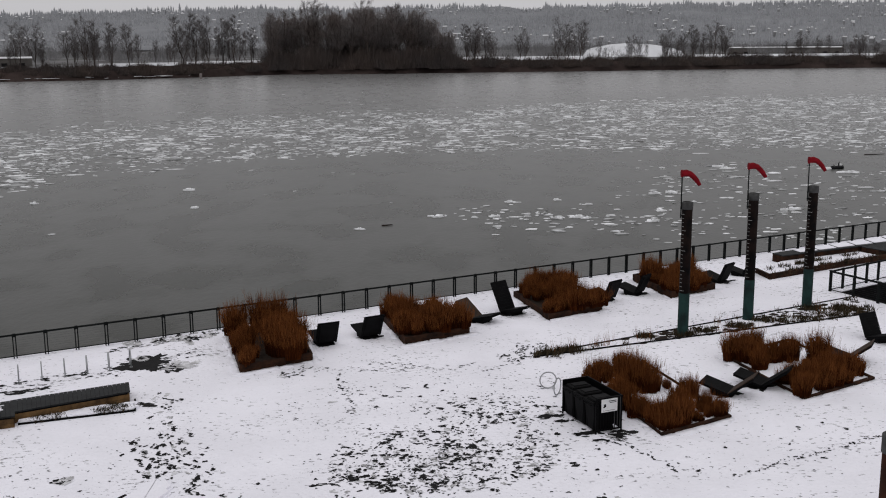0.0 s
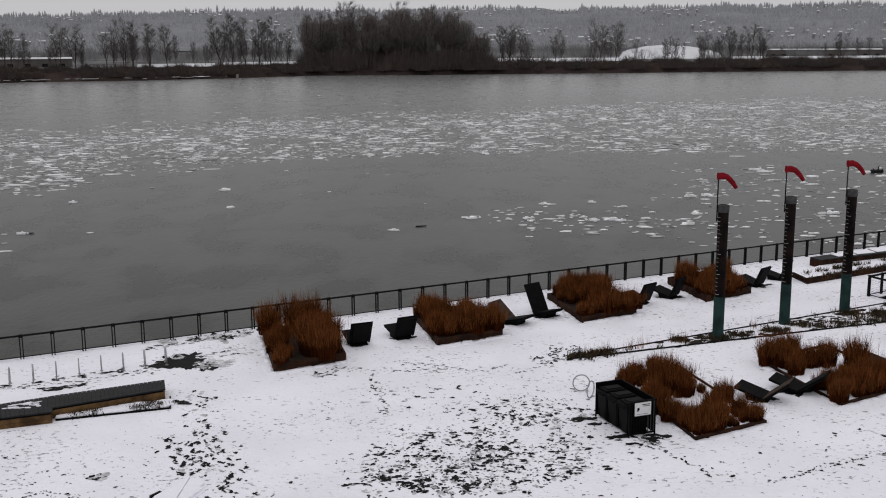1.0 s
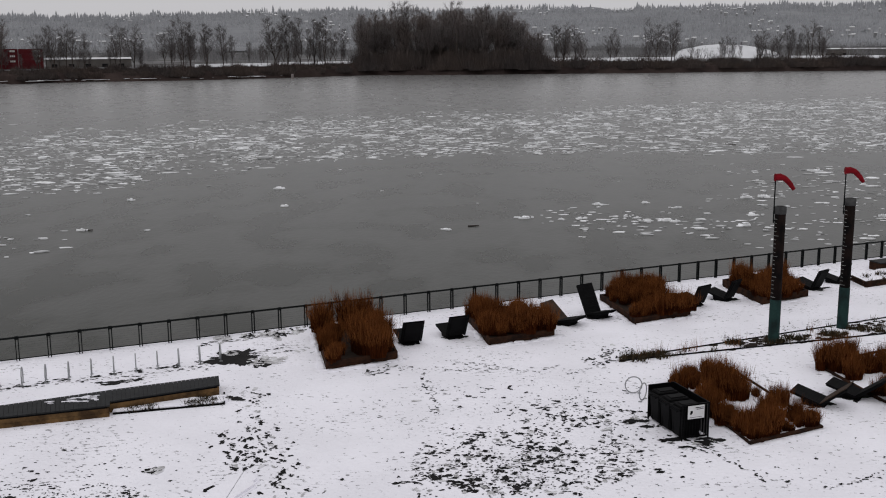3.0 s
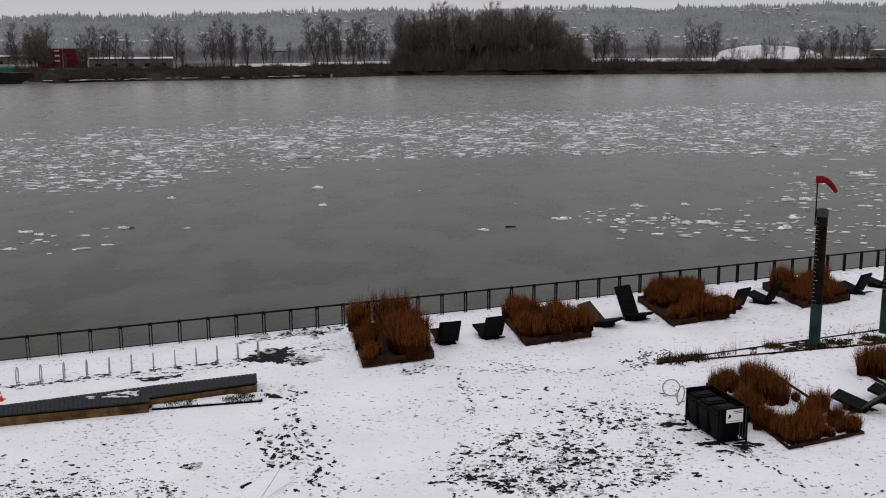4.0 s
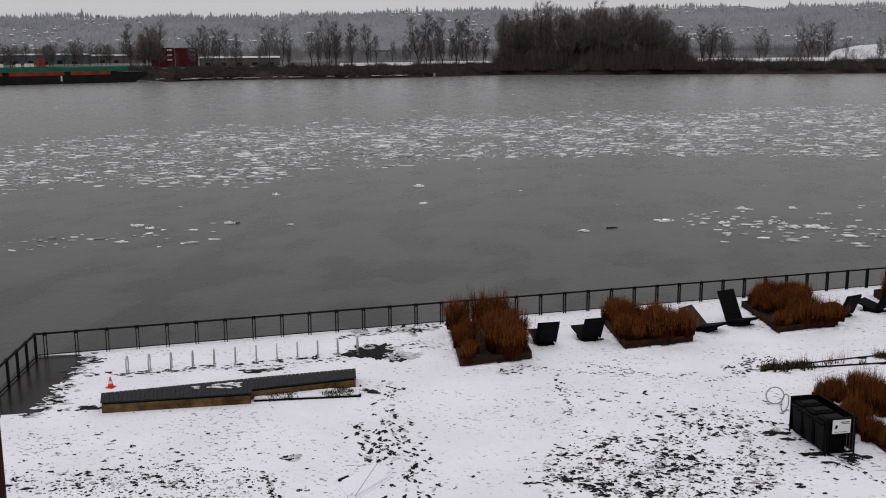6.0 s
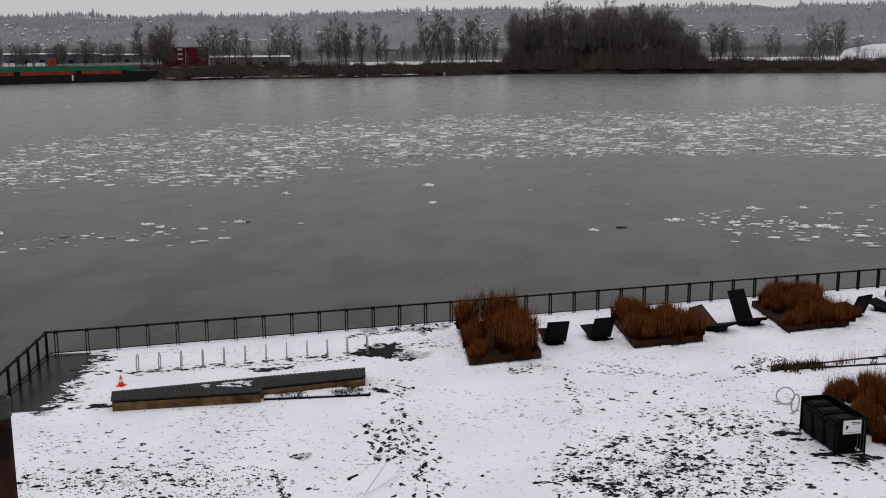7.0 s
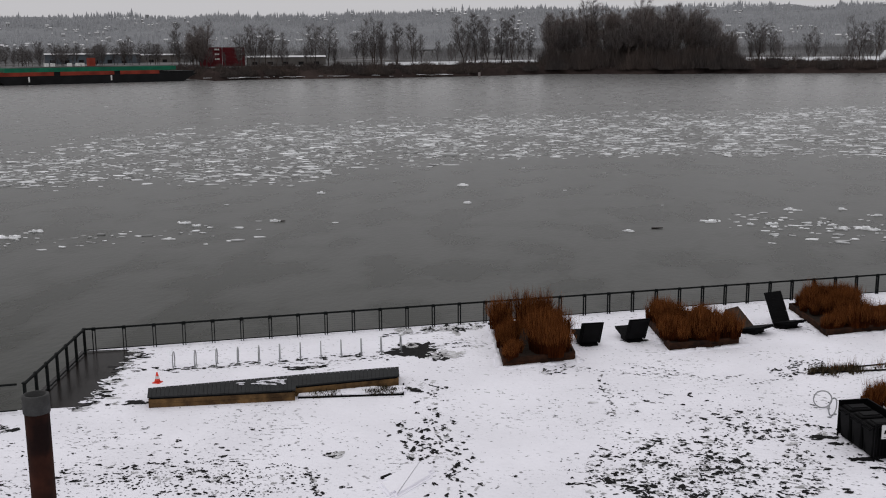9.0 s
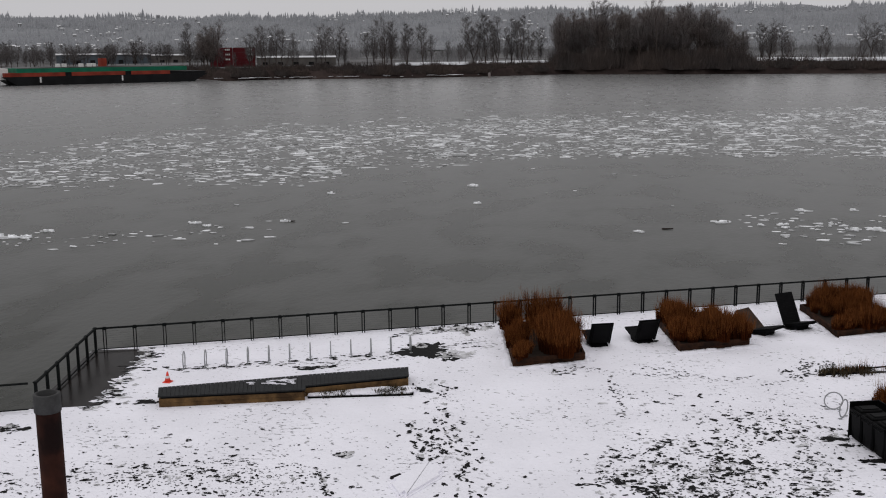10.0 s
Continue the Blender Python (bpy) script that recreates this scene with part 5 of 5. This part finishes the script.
bm, bh, br = bmesh.new(), bmesh.new(), bmesh.new()
for k in range(19000):
    az = rf.uniform(-30, 46)
    d = 1030 + 1560 * rf.random() ** 0.75
    if noise.noise((az * 0.5, d * 0.003, 7)) < -0.55 and d < 2350:
        continue
    z = hill_height(d)
    z = z * hill_lift(az) + 0.22 * z * noise.noise((az * 0.35, d * 0.004, 3)) - 3
    p = at(az, shore_radius(az) + d, z)
    stand = noise.noise((az * 1.7, d * 0.006, 31))
    h = rf.uniform(8, 15) * (1 + 0.55 * stand) + (rf.random() < 0.05) * rf.uniform(4, 9)
    sides = 5
    # a conifer in three drooping tiers
    r = h * rf.uniform(0.18, 0.30)
    for f0, f1, rr3 in ((0.0, 0.55, 1.0), (0.33, 0.8, 0.74), (0.6, 1.0, 0.44)):
        top = bm.verts.new(p + Vector((0, 0, h * f1)))
        ring2 = [bm.verts.new(p + Vector((r * rr3 * rf.uniform(0.7, 1.2) * math.cos(c * math.tau / sides + az), r * rr3 * rf.uniform(0.7, 1.2) * math.sin(c * math.tau / sides + az), h * f0))) for c in range(sides)]
        for c in range(sides):
            bm.faces.new((ring2[c], ring2[(c + 1) % sides], top))
mesh_thing("hillside_wood", bm, HILLW, "conifer woods on a far hillside, haze put into their grey", "woods", kind="stuff")
for k in range(1500):
    az = rf.uniform(-30, 46)
    d = 1020 + 1350 * rf.random()
    if noise.noise((az * 0.22, d * 0.0025, 17)) + 0.35 * noise.noise((az * 0.9, d * 0.01, 5)) < 0.16:
        continue
    z = hill_height(d)
    z = z * hill_lift(az) + 0.22 * z * noise.noise((az * 0.35, d * 0.004, 3)) + rf.uniform(2, 6)
    p = at(az, shore_radius(az) + d, z)
    lx, ly, hz = rf.choice((1.2, 1.6, 2.2, 3, 4)) * rf.uniform(0.8, 1.2), rf.uniform(2.5, 4), rf.uniform(1.5, 3)
    m = place(p.x, p.y, p.z, az + rf.uniform(-25, 25))
    box(bh, -lx, -ly, -5, lx, ly, hz, m)
    ridge = [m @ Vector(v) for v in ((-lx - 0.1, -ly - 0.2, hz), (lx + 0.1, -ly - 0.2, hz), (lx + 0.1, ly + 0.2, hz), (-lx - 0.1, ly + 0.2, hz), (-lx, 0, hz + 1.7), (lx, 0, hz + 1.7))]
    v = [br.verts.new(q) for q in ridge]
    for f in ((0, 1, 5, 4), (2, 3, 4, 5), (1, 2, 5), (3, 0, 4)):
        br.faces.new([v[i] for i in f])
mesh_thing("hillside_house_walls", bh, HOUSEW, "far house walls on a hillside, haze put into their colour", "houses", kind="stuff")
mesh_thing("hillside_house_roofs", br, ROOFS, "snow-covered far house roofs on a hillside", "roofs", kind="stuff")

# ---- barge, containers, sheds, river piles ----
b0, b1 = Vector((*(-311.3, 399.6), 0)), Vector((*(-252.1, 475.7), 0))
bd = (b1 - b0)
barge = thing("barge", place(b0.x, b0.y, WZ, math.degrees(math.atan2(bd.y, bd.x))), "long black cargo barge with green coaming and red sides", "barge")
bl = bd.length


def hull_piece(name, x0, x1, y0, y1, z0, z1, material, label="", rake0=0.0, rake1=0.0):
    bm = bmesh.new()
    lo = [bm.verts.new(v) for v in ((x0 + rake0, y0, z0), (x1 - rake1, y0, z0), (x1 - rake1, y1, z0), (x0 + rake0, y1, z0))]
    hi = [bm.verts.new(v) for v in ((x0, y0, z1), (x1, y0, z1), (x1, y1, z1), (x0, y1, z1))]
    bm.faces.new(hi), bm.faces.new(lo[::-1])
    for k in range(4):
        bm.faces.new((lo[k], lo[(k + 1) % 4], hi[(k + 1) % 4], hi[k]))
    return part(name, bm, material, barge, label)


hull_piece("hull", 0, bl, 0, 18, -1, 3.9, HULL, "", 7, 9)
hull_piece("bow_deck", bl - 24, bl - 0.5, 0.3, 17.7, 3.9, 5.0, HULL, "", 0, 1)
for x0, x1 in ((0.5, 0.28 * bl), (0.31 * bl, 0.57 * bl), (0.60 * bl, 0.80 * bl)):
    hull_piece("red_side", x0, x1, 0.15, 17.8, 3.91, 5.6, HULLR, "faded red side plating")
hull_piece("side_gap", 0.05 * bl, 0.80 * bl, 0.6, 17.4, 3.91, 5.58, HULL)
hull_piece("green_coaming", 0.06 * bl, 0.89 * bl, 0.35, 17.4, 5.6, 7.5, HULLG, "green cargo coaming")
hull_piece("cargo_top", 0.08 * bl, 0.87 * bl, 1.5, 16.5, 7.5, 7.9, FLAT, "snowy cargo")
for x in (0.16, 0.55):
    hull_piece("draft_mark", x * bl, x * bl + 0.7, -0.08, 0.0, 1.2, 3.6, TICK)
for x in (0.26, 0.29, 0.37, 0.41, 0.43):
    hull_piece("deck_box", x * bl, x * bl + 1.4, 5, 8, 7.9, 9.4, TICK)
hull_piece("deck_house", 0.48 * bl, 0.48 * bl + 2.8, 8, 12, 7.9, 11.6, HULLR, "red deck house")
hull_piece("stern_house", -4, 3, 4, 12, 2.6, 7.6, TICK, "white stern house")

ca = 26.55
cp = at(ca, 600, 1.0)
for col in range(2):
    for k in range(4):
        bx = thing("container", place(cp.x, cp.y, 2.2, ca) @ Matrix.Translation((-12.3 * (1 - col) - 0.1, 0, k * 2.62)), "red corrugated shipping container in a stack", "container", "stacked containers")
        bm = bmesh.new()
        box(bm, 0, 0, 0, 12.1, 2.45, 2.58)
        for s in range(20):
            box(bm, 0.2 + s * 0.6, -0.06, 0.12, 0.5 + s * 0.6, 0, 2.45)
        part("body", bm, REDBOX, bx)
        if k > 0:
            bm = bmesh.new()
            for s in range(3):
                box(bm, 8.2 + s * 0.9, -0.12, 1.0, 8.8 + s * 0.9, -0.07, 1.9)
            part("emblem", bm, TICK, bx)


def shed(az, back, length, depth, h, wall, label):
    r = shore_radius(az) + back
    p = at(az, r, 1.0)
    root = thing("warehouse", place(p.x, p.y, 1.5, az), label, "warehouse")
    bm = bmesh.new()
    box(bm, 0, 0, -1, length, depth, h)
    part("wall", bm, wall, root)
    bm = bmesh.new()
    v = [bm.verts.new(q) for q in ((-0.6, -0.6, h), (length + 0.6, -0.6, h), (length + 0.6, depth + 0.6, h), (-0.6, depth + 0.6, h), (-0.6, depth / 2, h + 0.9), (length + 0.6, depth / 2, h + 0.9))]
    for f in ((0, 1, 5, 4), (2, 3, 4, 5), (1, 2, 5), (3, 0, 4), (3, 2, 1, 0)):
        bm.faces.new([v[i] for i in f])
    part("roof", bm, ROOFS, root, "snow-covered roof")
    for k in range(int(length / 9)):
        bm = bmesh.new()
        box(bm, 3 + k * 9, -0.15, -0.5, 6 + k * 9, 0.02, h * 0.5)
        part("door", bm, HULL, root)


shed(25.31, 90, 46, 20, 5.2, TANWALL, "low tan shed with snowy roof on the far bank")
shed(35.38, 130, 60, 24, 7.0, BLUEBOX, "grey blue warehouse with snowy roof")
shed(33.20, 160, 80, 24, 6.0, TANWALL, "long low warehouse with snowy roof")
shed(-15.06, 260, 90, 24, 6.5, TANWALL, "far long shed with snowy roof")
for x, y in [(-122.2, 534.0), (-175.9, 530.9)]:
    bm = bmesh.new()
    lathe(bm, [(0.7, -2), (0.7, 2.2), (0.6, 2.6), (0.2, 2.7)], 10)
    ob = mesh_thing("river_pile", bm, BARKD, "dark timber pile standing in the river", "pile", "river piles")
    ob.matrix_basis = place(x, y, WZ)
for x, y, ln in [(62.7, 152.0, 3.2), (32.4, 174.1, 1.8), (-5.2, 94.0, 1.0), (-39.8, 90.1, 0.7)]:
    bm = bmesh.new()
    tube(bm, (-ln / 2, 0, 0.04), (ln / 2, 0.1, 0.07), 0.07, 0.04, 8)
    ob = mesh_thing("driftwood_log", bm, BANK, "dark driftwood log floating among ice", "log", "driftwood")
    ob.matrix_basis = place(x, y, WZ, 8)
stump = thing("floating_stump", place(51.05, 135.1, WZ, 12), "dark rooted stump floating among ice", "stump")
bm = bmesh.new()
tube(bm, (-0.8, 0, 0.12), (0.85, 0.1, 0.16), 0.28, 0.2, 9)
part("trunk", bm, HULL, stump)
for x, a, h in ((0.1, 70, 0.75), (0.25, 110, 0.6), (-0.3, 130, 0.5), (0.5, 40, 0.45)):
    bm = bmesh.new()
    tube(bm, (x, 0.05, 0.2), (x + 0.5 * math.cos(radians(a)), 0.05, 0.2 + h * math.sin(radians(a))), 0.09, 0.03, 7)
    part("root", bm, HULL, stump)
